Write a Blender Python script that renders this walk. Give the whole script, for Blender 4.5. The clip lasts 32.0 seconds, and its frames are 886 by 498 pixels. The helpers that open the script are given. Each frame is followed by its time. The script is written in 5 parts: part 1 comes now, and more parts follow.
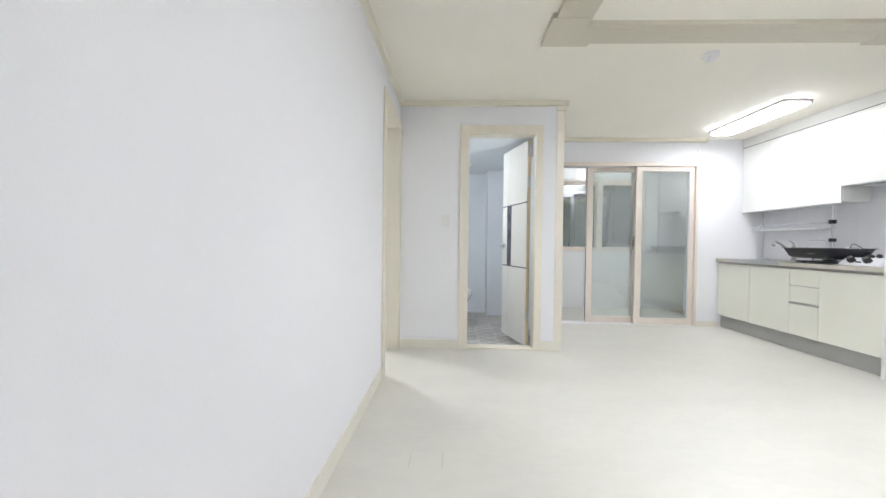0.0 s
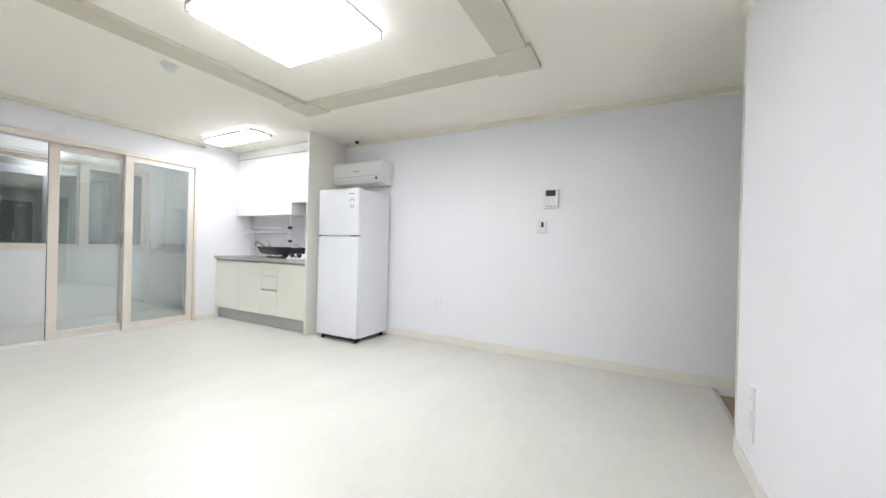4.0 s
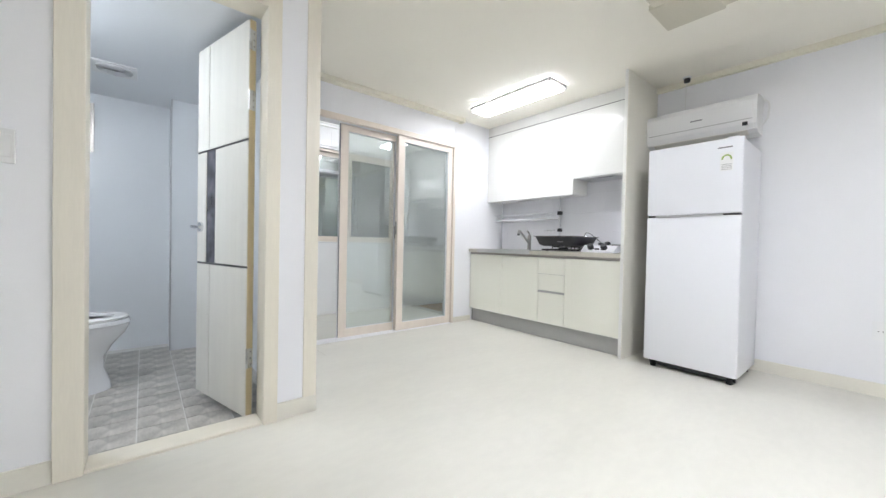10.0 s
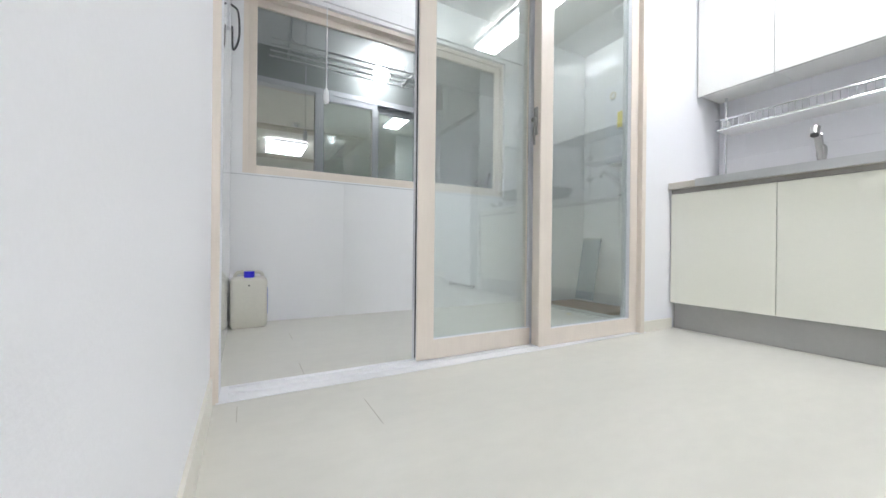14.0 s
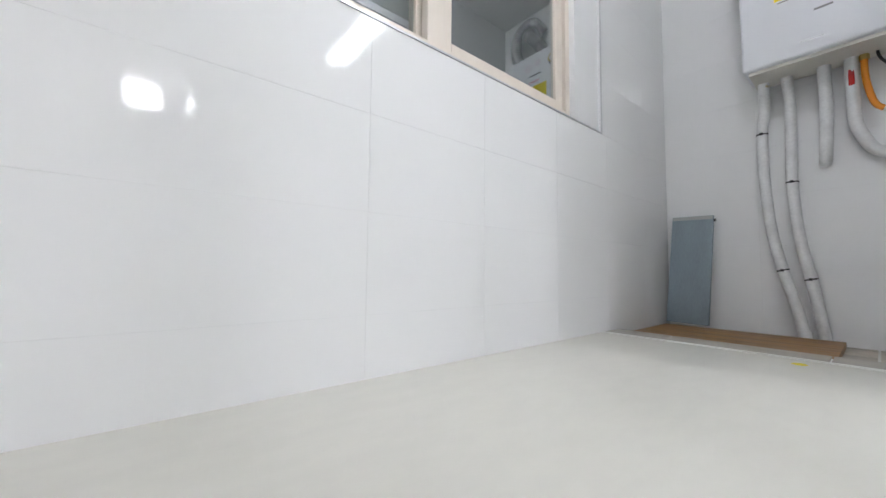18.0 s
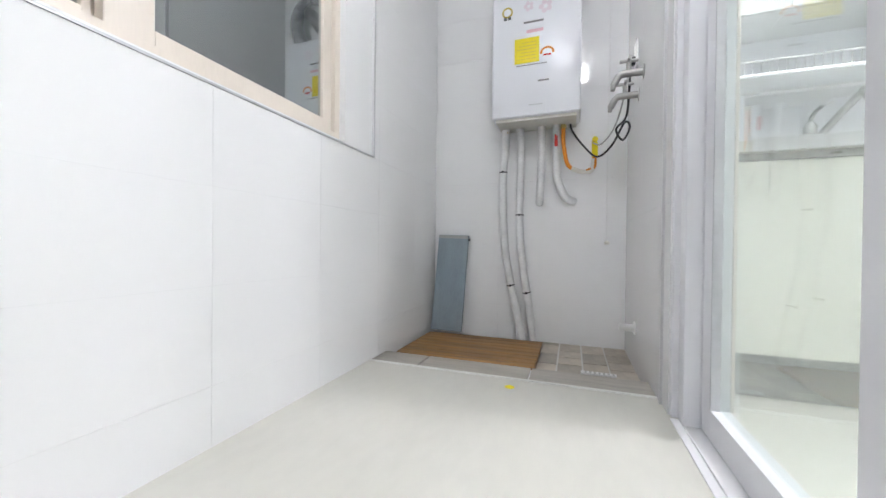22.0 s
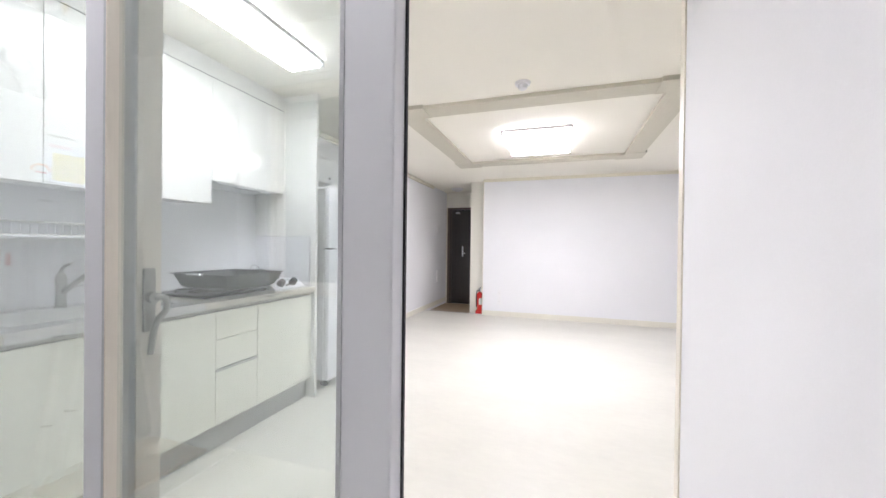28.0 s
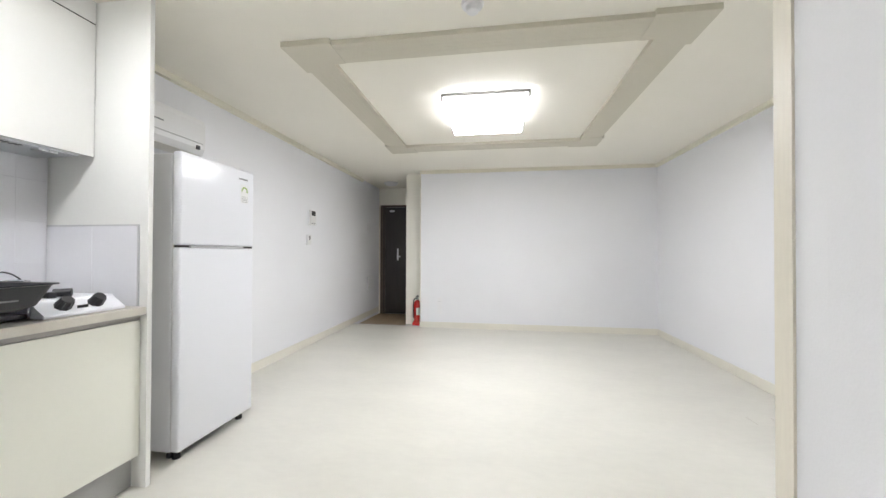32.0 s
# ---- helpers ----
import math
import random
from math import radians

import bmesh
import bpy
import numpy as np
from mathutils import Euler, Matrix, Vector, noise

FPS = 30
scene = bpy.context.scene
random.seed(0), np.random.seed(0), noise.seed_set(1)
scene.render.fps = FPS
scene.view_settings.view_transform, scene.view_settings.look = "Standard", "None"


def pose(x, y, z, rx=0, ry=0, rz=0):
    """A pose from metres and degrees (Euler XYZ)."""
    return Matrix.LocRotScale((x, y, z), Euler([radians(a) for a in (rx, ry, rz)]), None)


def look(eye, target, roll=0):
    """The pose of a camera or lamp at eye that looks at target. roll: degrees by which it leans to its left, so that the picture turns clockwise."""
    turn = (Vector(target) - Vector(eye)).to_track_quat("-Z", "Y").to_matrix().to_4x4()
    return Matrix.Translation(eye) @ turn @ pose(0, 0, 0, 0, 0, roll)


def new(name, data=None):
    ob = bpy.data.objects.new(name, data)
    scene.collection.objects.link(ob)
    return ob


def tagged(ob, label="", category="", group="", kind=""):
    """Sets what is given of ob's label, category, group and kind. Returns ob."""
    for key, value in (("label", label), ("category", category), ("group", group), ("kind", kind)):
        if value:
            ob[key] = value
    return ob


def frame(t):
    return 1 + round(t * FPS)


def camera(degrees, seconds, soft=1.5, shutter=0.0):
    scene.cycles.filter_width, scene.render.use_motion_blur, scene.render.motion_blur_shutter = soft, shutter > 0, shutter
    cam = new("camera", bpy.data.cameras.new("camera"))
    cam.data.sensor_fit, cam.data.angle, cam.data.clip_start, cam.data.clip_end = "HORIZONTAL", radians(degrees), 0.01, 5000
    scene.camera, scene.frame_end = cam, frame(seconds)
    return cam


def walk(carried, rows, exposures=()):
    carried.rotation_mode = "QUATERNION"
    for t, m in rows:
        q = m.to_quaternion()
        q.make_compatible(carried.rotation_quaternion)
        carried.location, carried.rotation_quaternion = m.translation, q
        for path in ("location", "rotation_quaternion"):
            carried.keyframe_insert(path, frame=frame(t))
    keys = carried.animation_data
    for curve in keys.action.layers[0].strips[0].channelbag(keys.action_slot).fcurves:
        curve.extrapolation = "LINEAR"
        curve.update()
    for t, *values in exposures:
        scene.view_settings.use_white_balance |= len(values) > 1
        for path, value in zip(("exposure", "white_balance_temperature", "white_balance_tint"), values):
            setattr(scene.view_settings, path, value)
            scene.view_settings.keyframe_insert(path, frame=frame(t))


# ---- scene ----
cam = camera(101.5, 32.0)
PATH = [
    (0, (-0.56, -0.963, 0.996), (-0.621, 1.036, 0.963), 0.7),
    (0.5, (-0.561, -1.093, 1.032), (-0.211, 0.875, 0.996), 0.8),
    (1, (-0.605, -1.153, 1.097), (-0.073, 0.774, 1.046), 0.4),
    (1.5, (-0.54, -1.243, 1.038), (0.21, 0.611, 1.006), 1.3),
    (2, (-0.506, -1.262, 1.003), (0.448, 0.496, 0.979), 0.9),
    (2.5, (-0.42, -1.283, 1.023), (0.773, 0.322, 0.986), 1.5),
    (3, (-0.329, -1.327, 1.036), (1.078, 0.094, 1.005), 1.6),
    (3.5, (-0.259, -1.369, 1.049), (1.349, -0.18, 1.03), 1.5),
    (4, (-0.197, -1.436, 1.034), (1.568, -0.496, 1.028), 1.5),
    (4.5, (-0.154, -1.506, 1.035), (1.738, -0.858, 1.035), 1.6),
    (6.5, (-0.158, -1.397, 0.978), (1.586, -0.417, 0.983), 1.6),
    (7, (-0.259, -1.264, 0.942), (1.206, 0.098, 0.938), 1.7),
    (7.5, (-0.342, -0.983, 0.941), (0.815, 0.648, 0.931), 1.6),
    (8, (-0.376, -0.73, 0.932), (0.649, 0.988, 0.92), 1.6),
    (8.5, (-0.36, -0.389, 0.936), (0.596, 1.368, 0.913), 1.4),
    (9, (-0.35, -0.114, 0.93), (0.655, 1.615, 0.906), 1.5),
    (9.5, (-0.339, 0.194, 0.93), (0.886, 1.775, 0.906), 1.4),
    (10, (-0.261, 0.546, 0.903), (1.015, 2.086, 0.872), 1.2),
    (10.5, (-0.221, 0.837, 0.881), (1.077, 2.358, 0.849), 1.2),
    (11, (-0.179, 1.097, 0.837), (1.224, 2.522, 0.812), 1.2),
    (11.5, (-0.04, 1.317, 0.779), (1.348, 2.757, 0.75), 1.0),
    (12, (0.058, 1.549, 0.741), (1.373, 3.048, 0.705), 1.3),
    (12.5, (0.199, 1.773, 0.666), (1.602, 3.189, 0.640), 1.2),
    (13, (0.371, 1.923, 0.573), (1.754, 3.352, 0.539), 0.7),
    (13.5, (0.543, 2.065, 0.522), (1.679, 3.704, 0.480), 0.5),
    (14, (0.533, 2.413, 0.457), (1.49, 4.169, 0.452), 0.6),
    (14.5, (0.587, 2.645, 0.427), (1.362, 4.489, 0.421), 0.5),
    (15, (0.662, 2.85, 0.392), (1.158, 4.788, 0.404), 1.0),
    (15.5, (0.749, 3.167, 0.326), (1.015, 5.147, 0.404), 1.2),
    (17.5, (0.800, 4.150, 0.285), (1.818, 5.871, 0.305), 1.5),
    (18, (1.098, 4.086, 0.255), (2.370, 5.624, 0.377), 0.6),
    (18.5, (1.178, 4.005, 0.477), (2.951, 4.930, 0.483), 1.4),
    (19, (1.167, 3.998, 0.648), (3.055, 4.656, 0.632), 0.8),
    (19.5, (1.092, 3.967, 0.740), (2.980, 4.626, 0.744), 0.5),
    (20, (0.956, 3.949, 0.767), (2.819, 4.678, 0.766), 0.4),
    (20.5, (0.927, 3.953, 0.766), (2.774, 4.721, 0.759), 0.4),
    (21, (1.003, 3.980, 0.750), (2.793, 4.871, 0.738), 0.4),
    (21.5, (1.170, 3.995, 0.665), (3.002, 4.796, 0.651), 0.5),
    (22, (1.268, 4.042, 0.498), (3.152, 4.714, 0.481), 0.6),
    (22.5, (1.335, 4.043, 0.482), (3.136, 4.913, 0.483), 0.8),
    (23, (1.432, 4.139, 0.456), (3.387, 4.560, 0.458), 1.3),
    (23.5, (1.475, 4.251, 0.495), (3.475, 4.244, 0.514), 1.1),
    (24, (1.467, 4.403, 0.515), (3.396, 3.875, 0.536), 1.0),
    (24.4, (1.417, 4.505, 0.593), (3.196, 3.591, 0.579), 1.7),
    (26.5, (1.120, 4.395, 1.082), (2.490, 2.939, 1.137), 0.4),
    (27, (1.041, 4.325, 1.102), (2.178, 2.681, 1.152), 0.2),
    (27.5, (0.981, 4.241, 1.165), (1.824, 2.428, 1.160), 0.5),
    (28, (0.914, 4.196, 1.165), (1.538, 2.296, 1.152), 0.7),
    (28.5, (0.836, 4.151, 1.171), (1.256, 2.196, 1.166), 0.4),
    (29, (0.795, 4.123, 1.168), (1.049, 2.140, 1.174), 0.4),
    (29.5, (0.759, 4.064, 1.192), (0.845, 2.066, 1.191), 0.2),
    (30, (0.750, 3.934, 1.187), (0.809, 1.935, 1.172), 0.2),
    (30.5, (0.807, 3.803, 1.147), (0.892, 1.805, 1.152), 0.2),
    (31, (0.893, 3.647, 1.13), (0.958, 1.648, 1.141), 0.5),
    (31.5, (0.965, 3.424, 1.114), (0.997, 1.425, 1.132), 0.4),
    (32, (1.068, 3.36, 1.107), (1.365, 1.382, 1.127), 0.2),
]
EXPOSURES = [(0, 0.93, 6400, 10), (4.5, 1.0, 6400, 10), (6.5, 0.86, 6500, 10), (10, 0.95, 6370, 10), (15.5, 1.12, 6290, 10), (17.5, 1.32, 6340, 12), (20, 1.62, 6370, 11), (22, 1.7, 6400, 12), (24.5, 1.88, 6440, 12), (26.5, 1.6, 6440, 14), (27, 1.48, 6450, 16), (28, 1.28, 6500, 16), (29, 1.02, 6520, 13), (30, 0.92, 6500, 11), (32, 0.92, 6560, 10)]
walk(cam, [(t, look(eye, target, roll)) for t, eye, target, roll in PATH], EXPOSURES)

# ---------------------------------------------------------------- world and exposure
world = bpy.data.worlds.new("night")
scene.world = world
world.use_nodes = True
world.node_tree.nodes["Background"].inputs[0].default_value = (0.012, 0.016, 0.022, 1)
world.node_tree.nodes["Background"].inputs[1].default_value = 1.0


# ---------------------------------------------------------------- materials
def mat(name, col, rough=0.5, metal=0.0, vary=0.03, scale=3.0, fine=60.0, bump=0.02, coat=0.0, emit=0.0, stretch=(1, 1, 1), objvar=0.0, spec=0.5):
    m = bpy.data.materials.new(name)
    m.use_nodes = True
    nt = m.node_tree
    b = nt.nodes["Principled BSDF"]
    b.inputs["Roughness"].default_value = rough
    b.inputs["Metallic"].default_value = metal
    b.inputs["Coat Weight"].default_value = coat
    b.inputs["Specular IOR Level"].default_value = spec
    tc = nt.nodes.new("ShaderNodeTexCoord")
    mp = nt.nodes.new("ShaderNodeMapping")
    mp.inputs["Scale"].default_value = stretch
    nt.links.new(tc.outputs["Object"], mp.inputs[0])
    n1 = nt.nodes.new("ShaderNodeTexNoise")
    n1.inputs["Scale"].default_value = scale
    n1.inputs["Detail"].default_value = 6
    n2 = nt.nodes.new("ShaderNodeTexNoise")
    n2.inputs["Scale"].default_value = fine
    n2.inputs["Detail"].default_value = 3
    for n in (n1, n2):
        nt.links.new(mp.outputs[0], n.inputs["Vector"])
    mx = nt.nodes.new("ShaderNodeMix")
    mx.data_type = "FLOAT"
    mx.inputs[0].default_value = 0.35
    nt.links.new(n1.outputs[0], mx.inputs[2])
    nt.links.new(n2.outputs[0], mx.inputs[3])
    ramp = nt.nodes.new("ShaderNodeValToRGB")
    lo = [max(0, c * (1 - 2.2 * vary)) for c in col]
    hi = [min(1, c * (1 + 1.4 * vary)) for c in col]
    ramp.color_ramp.elements[0].position, ramp.color_ramp.elements[1].position = 0.3, 0.7
    ramp.color_ramp.elements[0].color = (*lo, 1)
    ramp.color_ramp.elements[1].color = (*hi, 1)
    nt.links.new(mx.outputs[0], ramp.inputs[0])
    out = ramp.outputs[0]
    if objvar:
        oi = nt.nodes.new("ShaderNodeObjectInfo")
        mr = nt.nodes.new("ShaderNodeMapRange")
        mr.inputs[3].default_value, mr.inputs[4].default_value = 1 - objvar, 1 + objvar
        nt.links.new(oi.outputs["Random"], mr.inputs[0])
        hs = nt.nodes.new("ShaderNodeHueSaturation")
        nt.links.new(mr.outputs[0], hs.inputs["Value"])
        nt.links.new(out, hs.inputs["Color"])
        out = hs.outputs[0]
    nt.links.new(out, b.inputs["Base Color"])
    rr = nt.nodes.new("ShaderNodeMapRange")
    rr.inputs[3].default_value, rr.inputs[4].default_value = rough * (1 - 3 * min(vary, 0.06)), min(1, rough * (1 + 3 * min(vary, 0.06)))
    nt.links.new(n1.outputs[0], rr.inputs[0])
    nt.links.new(rr.outputs[0], b.inputs["Roughness"])
    if bump:
        bp = nt.nodes.new("ShaderNodeBump")
        bp.inputs["Strength"].default_value = bump
        bp.inputs["Distance"].default_value = 0.002
        nt.links.new(n2.outputs[0], bp.inputs["Height"])
        nt.links.new(bp.outputs[0], b.inputs["Normal"])
    if emit:
        b.inputs["Emission Color"].default_value = (*col, 1)
        b.inputs["Emission Strength"].default_value = emit
    return m


def glass(name, tint, f0, dust, rough=0.0, far=0.75):
    m = bpy.data.materials.new(name)
    m.use_nodes = True
    nt = m.node_tree
    nt.nodes.remove(nt.nodes["Principled BSDF"])
    tr = nt.nodes.new("ShaderNodeBsdfTransparent")
    tr.inputs[0].default_value = (*tint, 1)
    gl = nt.nodes.new("ShaderNodeBsdfGlossy")
    gl.inputs["Roughness"].default_value = rough
    gl.inputs[0].default_value = (0.95, 0.98, 0.97, 1)
    lw = nt.nodes.new("ShaderNodeLayerWeight")
    pw = nt.nodes.new("ShaderNodeMath")
    pw.operation = "POWER"
    pw.inputs[1].default_value = 4.0
    nt.links.new(lw.outputs["Facing"], pw.inputs[0])
    mr = nt.nodes.new("ShaderNodeMapRange")
    mr.inputs[3].default_value, mr.inputs[4].default_value = f0, far
    nt.links.new(pw.outputs[0], mr.inputs[0])
    df = nt.nodes.new("ShaderNodeBsdfDiffuse")
    df.inputs[0].default_value = (0.85, 0.9, 0.88, 1)
    tl = nt.nodes.new("ShaderNodeBsdfTranslucent")
    tl.inputs[0].default_value = (0.85, 0.9, 0.88, 1)
    ad = nt.nodes.new("ShaderNodeMixShader")
    nt.links.new(df.outputs[0], ad.inputs[1])
    nt.links.new(tl.outputs[0], ad.inputs[2])
    dm = nt.nodes.new("ShaderNodeMixShader")
    dm.inputs[0].default_value = dust
    nt.links.new(tr.outputs[0], dm.inputs[1])
    nt.links.new(ad.outputs[0], dm.inputs[2])
    ms = nt.nodes.new("ShaderNodeMixShader")
    nt.links.new(mr.outputs[0], ms.inputs[0])
    nt.links.new(dm.outputs[0], ms.inputs[1])
    nt.links.new(gl.outputs[0], ms.inputs[2])
    nt.links.new(ms.outputs[0], nt.nodes["Material Output"].inputs[0])
    return m


WALLPAPER = mat("white_wallpaper", (0.862, 0.866, 0.892), 0.75, vary=0.012, scale=1.2, fine=220, bump=0.12)
WALL_CREAM = mat("cream_wallpaper", (0.86, 0.84, 0.755), 0.75, vary=0.012, scale=1.2, fine=220, bump=0.12)
CEILING = mat("cream_ceiling_paper", (0.91, 0.88, 0.79), 0.8, vary=0.012, scale=1.5, fine=180, bump=0.1)
# mid grey that holds the shade lying on the wall over the sliding door
HEADSHADE = mat("shade_grey_wall", (0.40, 0.41, 0.40), 0.6, vary=0.03, scale=3, fine=120, bump=0.08)
CORNICE = mat("cream_cornice", (0.83, 0.80, 0.68), 0.6, vary=0.02)
TRIM = mat("beige_wood_film", (0.83, 0.785, 0.68), 0.42, vary=0.03, scale=2, fine=30, stretch=(6, 6, 0.5), bump=0.03)
DOORFILM = mat("pink_beige_film", (0.79, 0.715, 0.635), 0.35, vary=0.03, scale=2, fine=30, stretch=(6, 6, 0.5), bump=0.02)
FLOOR = mat("cream_vinyl_floor", (0.70, 0.685, 0.625), 0.32, vary=0.03, scale=1.6, fine=14, stretch=(1, 2.2, 1), bump=0.03)
SEAM = mat("dark_vinyl_seam", (0.50, 0.47, 0.41), 0.6)
SKIRT = mat("cream_vinyl_skirting", (0.81, 0.785, 0.705), 0.4, vary=0.02)
TAUPE = mat("taupe_moulding", (0.645, 0.61, 0.505), 0.5, vary=0.012, scale=2, fine=80)
LAMPGLASS = mat("lit_diffuser", (0.945, 0.955, 1.0), 0.4, vary=0, bump=0, emit=16.8)
LAMPSIDE = mat("frosted_side", (0.945, 0.955, 1.0), 0.4, vary=0, bump=0, emit=3.2)
LAMPGLASS4 = mat("lit_veranda_diffuser", (0.96, 0.97, 1.0), 0.4, vary=0, bump=0, emit=27.0)
LAMPGLASS2 = mat("lit_tube_diffuser", (0.945, 0.955, 1.0), 0.4, vary=0, bump=0, emit=15.8)
LAMPGLASS3 = mat("lit_cool_diffuser", (0.92, 0.955, 1.0), 0.4, vary=0, bump=0, emit=36.0)
CHROME = mat("chrome", (0.75, 0.76, 0.78), 0.12, 1.0, vary=0.02, bump=0)
LAMPRIM = mat("dull_chrome_rim", (0.42, 0.41, 0.40), 0.3, 1.0, vary=0.03, bump=0)
SINKSTEEL = mat("sink_steel", (0.64, 0.645, 0.65), 0.3, 1.0, vary=0.012, scale=2, fine=200, stretch=(1, 3, 1), bump=0.01)
STEEL = mat("brushed_steel", (0.62, 0.63, 0.63), 0.28, 1.0, vary=0.04, scale=4, fine=120, stretch=(1, 12, 1))
ALU = mat("aluminium", (0.66, 0.67, 0.69), 0.35, 1.0, vary=0.03)
DULLSTEEL = mat("dull_steel", (0.36, 0.345, 0.32), 0.34, 0.9, vary=0.06, bump=0)
GREYPLINTH = mat("grey_plinth", (0.42, 0.42, 0.41), 0.4, vary=0.03)
CABINET = mat("cream_gloss_cabinet", (0.86, 0.86, 0.77), 0.12, vary=0.008, scale=0.8, bump=0, coat=0.3)
CABWHITE = mat("white_gloss_cabinet", (0.78, 0.78, 0.755), 0.14, vary=0.008, scale=0.8, bump=0, coat=0.3)
CABSIDE = mat("white_melamine", (0.82, 0.82, 0.79), 0.4, vary=0.01)
COUNTER = mat("beige_laminate_top", (0.61, 0.58, 0.51), 0.35, vary=0.06, scale=8, fine=200)
SPLASH = mat("glossy_white_tile", (0.80, 0.80, 0.83), 0.12, vary=0.01, bump=0.0, objvar=0.015)
EDGEMETAL = mat("bright_aluminium_edge", (0.60, 0.60, 0.61), 0.35, metal=0.6, vary=0.03)
GROUT = mat("pale_grout", (0.86, 0.86, 0.865), 0.9, vary=0.02)
TILEW = mat("gloss_white_ceramic", (0.87, 0.87, 0.875), 0.055, vary=0.002, scale=1.0, bump=0.0, objvar=0.003, spec=0.38)
TILEB = mat("pale_blue_white_panel", (0.80, 0.825, 0.85), 0.28, vary=0.008, scale=1.0, bump=0.0, objvar=0.01)
FRIDGE = mat("white_enamel", (0.80, 0.81, 0.85), 0.28, vary=0.008, scale=2, fine=300, bump=0.05)
PLASTIC = mat("white_plastic", (0.80, 0.80, 0.80), 0.35, vary=0.01, bump=0)
WHITEPLATE = mat("white_switch_plastic", (0.87, 0.87, 0.885), 0.35, vary=0.008, bump=0)
OFFWHITE = mat("aged_white_plastic", (0.74, 0.72, 0.66), 0.45, vary=0.03, bump=0)
DARK = mat("dark_plastic", (0.025, 0.025, 0.028), 0.35, vary=0.1, bump=0)
RUBBER = mat("black_rubber", (0.015, 0.015, 0.016), 0.6, vary=0.1, bump=0)
BLACKPAN = mat("black_enamel_pan", (0.022, 0.023, 0.028), 0.38, vary=0.15, fine=200, bump=0.05)
PVC = mat("white_pvc_frame", (0.76, 0.76, 0.79), 0.3, vary=0.004, scale=1.5, bump=0)
PVCGREY = mat("grey_track", (0.55, 0.56, 0.58), 0.4, vary=0.04)
PANE = glass("greenish_door_glass", (0.90, 0.935, 0.925), 0.12, 0.075, far=0.40)
NIGHTPANE = glass("dark_window_glass", (0.35, 0.42, 0.42), 0.43, 0.03)
WOOD = mat("oiled_wood_board", (0.35, 0.178, 0.046), 0.4, vary=0.30, scale=3, fine=30, stretch=(14, 0.8, 4), bump=0.06, objvar=0.15)
BLUEGREY = mat("blue_grey_board", (0.27, 0.335, 0.385), 0.5, vary=0.08, scale=4, fine=60, stretch=(3, 3, 0.6))
NOOKTILE = mat("brown_grey_floor_tile", (0.50, 0.445, 0.37), 0.45, vary=0.12, scale=9, fine=50, objvar=0.22)
LEDGE = mat("grey_stone_ledge", (0.46, 0.43, 0.385), 0.5, vary=0.12, scale=4, fine=40, stretch=(8, 1, 1))
BATHTILE = mat("grey_marble_floor_tile", (0.50, 0.475, 0.435), 0.35, vary=0.24, scale=6, fine=18, stretch=(2.2, 1, 1), objvar=0.12)
BATHGROUT = mat("white_grout", (0.70, 0.69, 0.66), 0.8, vary=0.04)
CERAMIC = mat("sanitary_ceramic", (0.84, 0.85, 0.87), 0.08, vary=0.005, bump=0, coat=0.4)
INSUL = mat("silver_pipe_lagging", (0.80, 0.80, 0.80), 0.42, metal=0.25, vary=0.07, scale=14, fine=90, bump=0.25)
FOIL = mat("aluminium_foil_duct", (0.72, 0.72, 0.74), 0.25, 1.0, vary=0.1, scale=30, fine=120, bump=0.4)
YELLOW = mat("yellow_sticker", (0.85, 0.70, 0.0), 0.45, vary=0.02, bump=0)
ORANGE = mat("orange_gas_hose", (0.80, 0.28, 0.02), 0.45, vary=0.06, bump=0)
RED = mat("red_paint", (0.62, 0.02, 0.015), 0.25, vary=0.05, bump=0, coat=0.3)
PALEPINK = mat("pale_pink_print", (0.79, 0.70, 0.76), 0.4, vary=0.02, bump=0)
PINK = mat("pink_print", (0.80, 0.50, 0.58), 0.5, vary=0.02, bump=0)
BLUE = mat("blue_print", (0.03, 0.10, 0.55), 0.4, vary=0.04, bump=0)
VIVIDBLUE = mat("vivid_blue_plastic", (0.02, 0.015, 0.72), 0.35, vary=0.03, bump=0)
DEEPBLUE = mat("deep_blue_print", (0.022, 0.09, 0.56), 0.35, vary=0.03, bump=0)
JUG = mat("ivory_polyethylene", (0.74, 0.72, 0.64), 0.4, vary=0.03, bump=0.02)
BROWNFRAME = mat("brown_steel_frame", (0.11, 0.078, 0.058), 0.4, vary=0.08, scale=3, fine=40, stretch=(6, 6, 0.5))
BROWNDOOR = mat("dark_brown_steel_door", (0.030, 0.024, 0.022), 0.32, vary=0.15, scale=3, fine=40, stretch=(6, 6, 0.5))
ENTRYTILE = mat("brown_entry_tile", (0.40, 0.30, 0.19), 0.4, vary=0.1, scale=6, objvar=0.08)
GREYTEXT = mat("grey_print", (0.22, 0.22, 0.23), 0.5, vary=0, bump=0)
GREENTEXT = mat("green_print", (0.30, 0.42, 0.12), 0.5, vary=0, bump=0)
GOLD = mat("gold_print", (0.55, 0.43, 0.08), 0.4, vary=0, bump=0)
MOSAIC = mat("black_patterned_glass", (0.10, 0.10, 0.12), 0.15, vary=0.45, scale=11, fine=14, bump=0)
BRASS = mat("brass", (0.55, 0.42, 0.16), 0.3, 1.0, vary=0.05, bump=0)
SMC = mat("gloss_white_ceiling_panel", (0.83, 0.83, 0.825), 0.24, vary=0.01, bump=0)
DOORPANEL = mat("ivory_wood_door", (0.75, 0.735, 0.68), 0.35, vary=0.03, scale=2, fine=30, stretch=(8, 8, 0.6), bump=0.04)
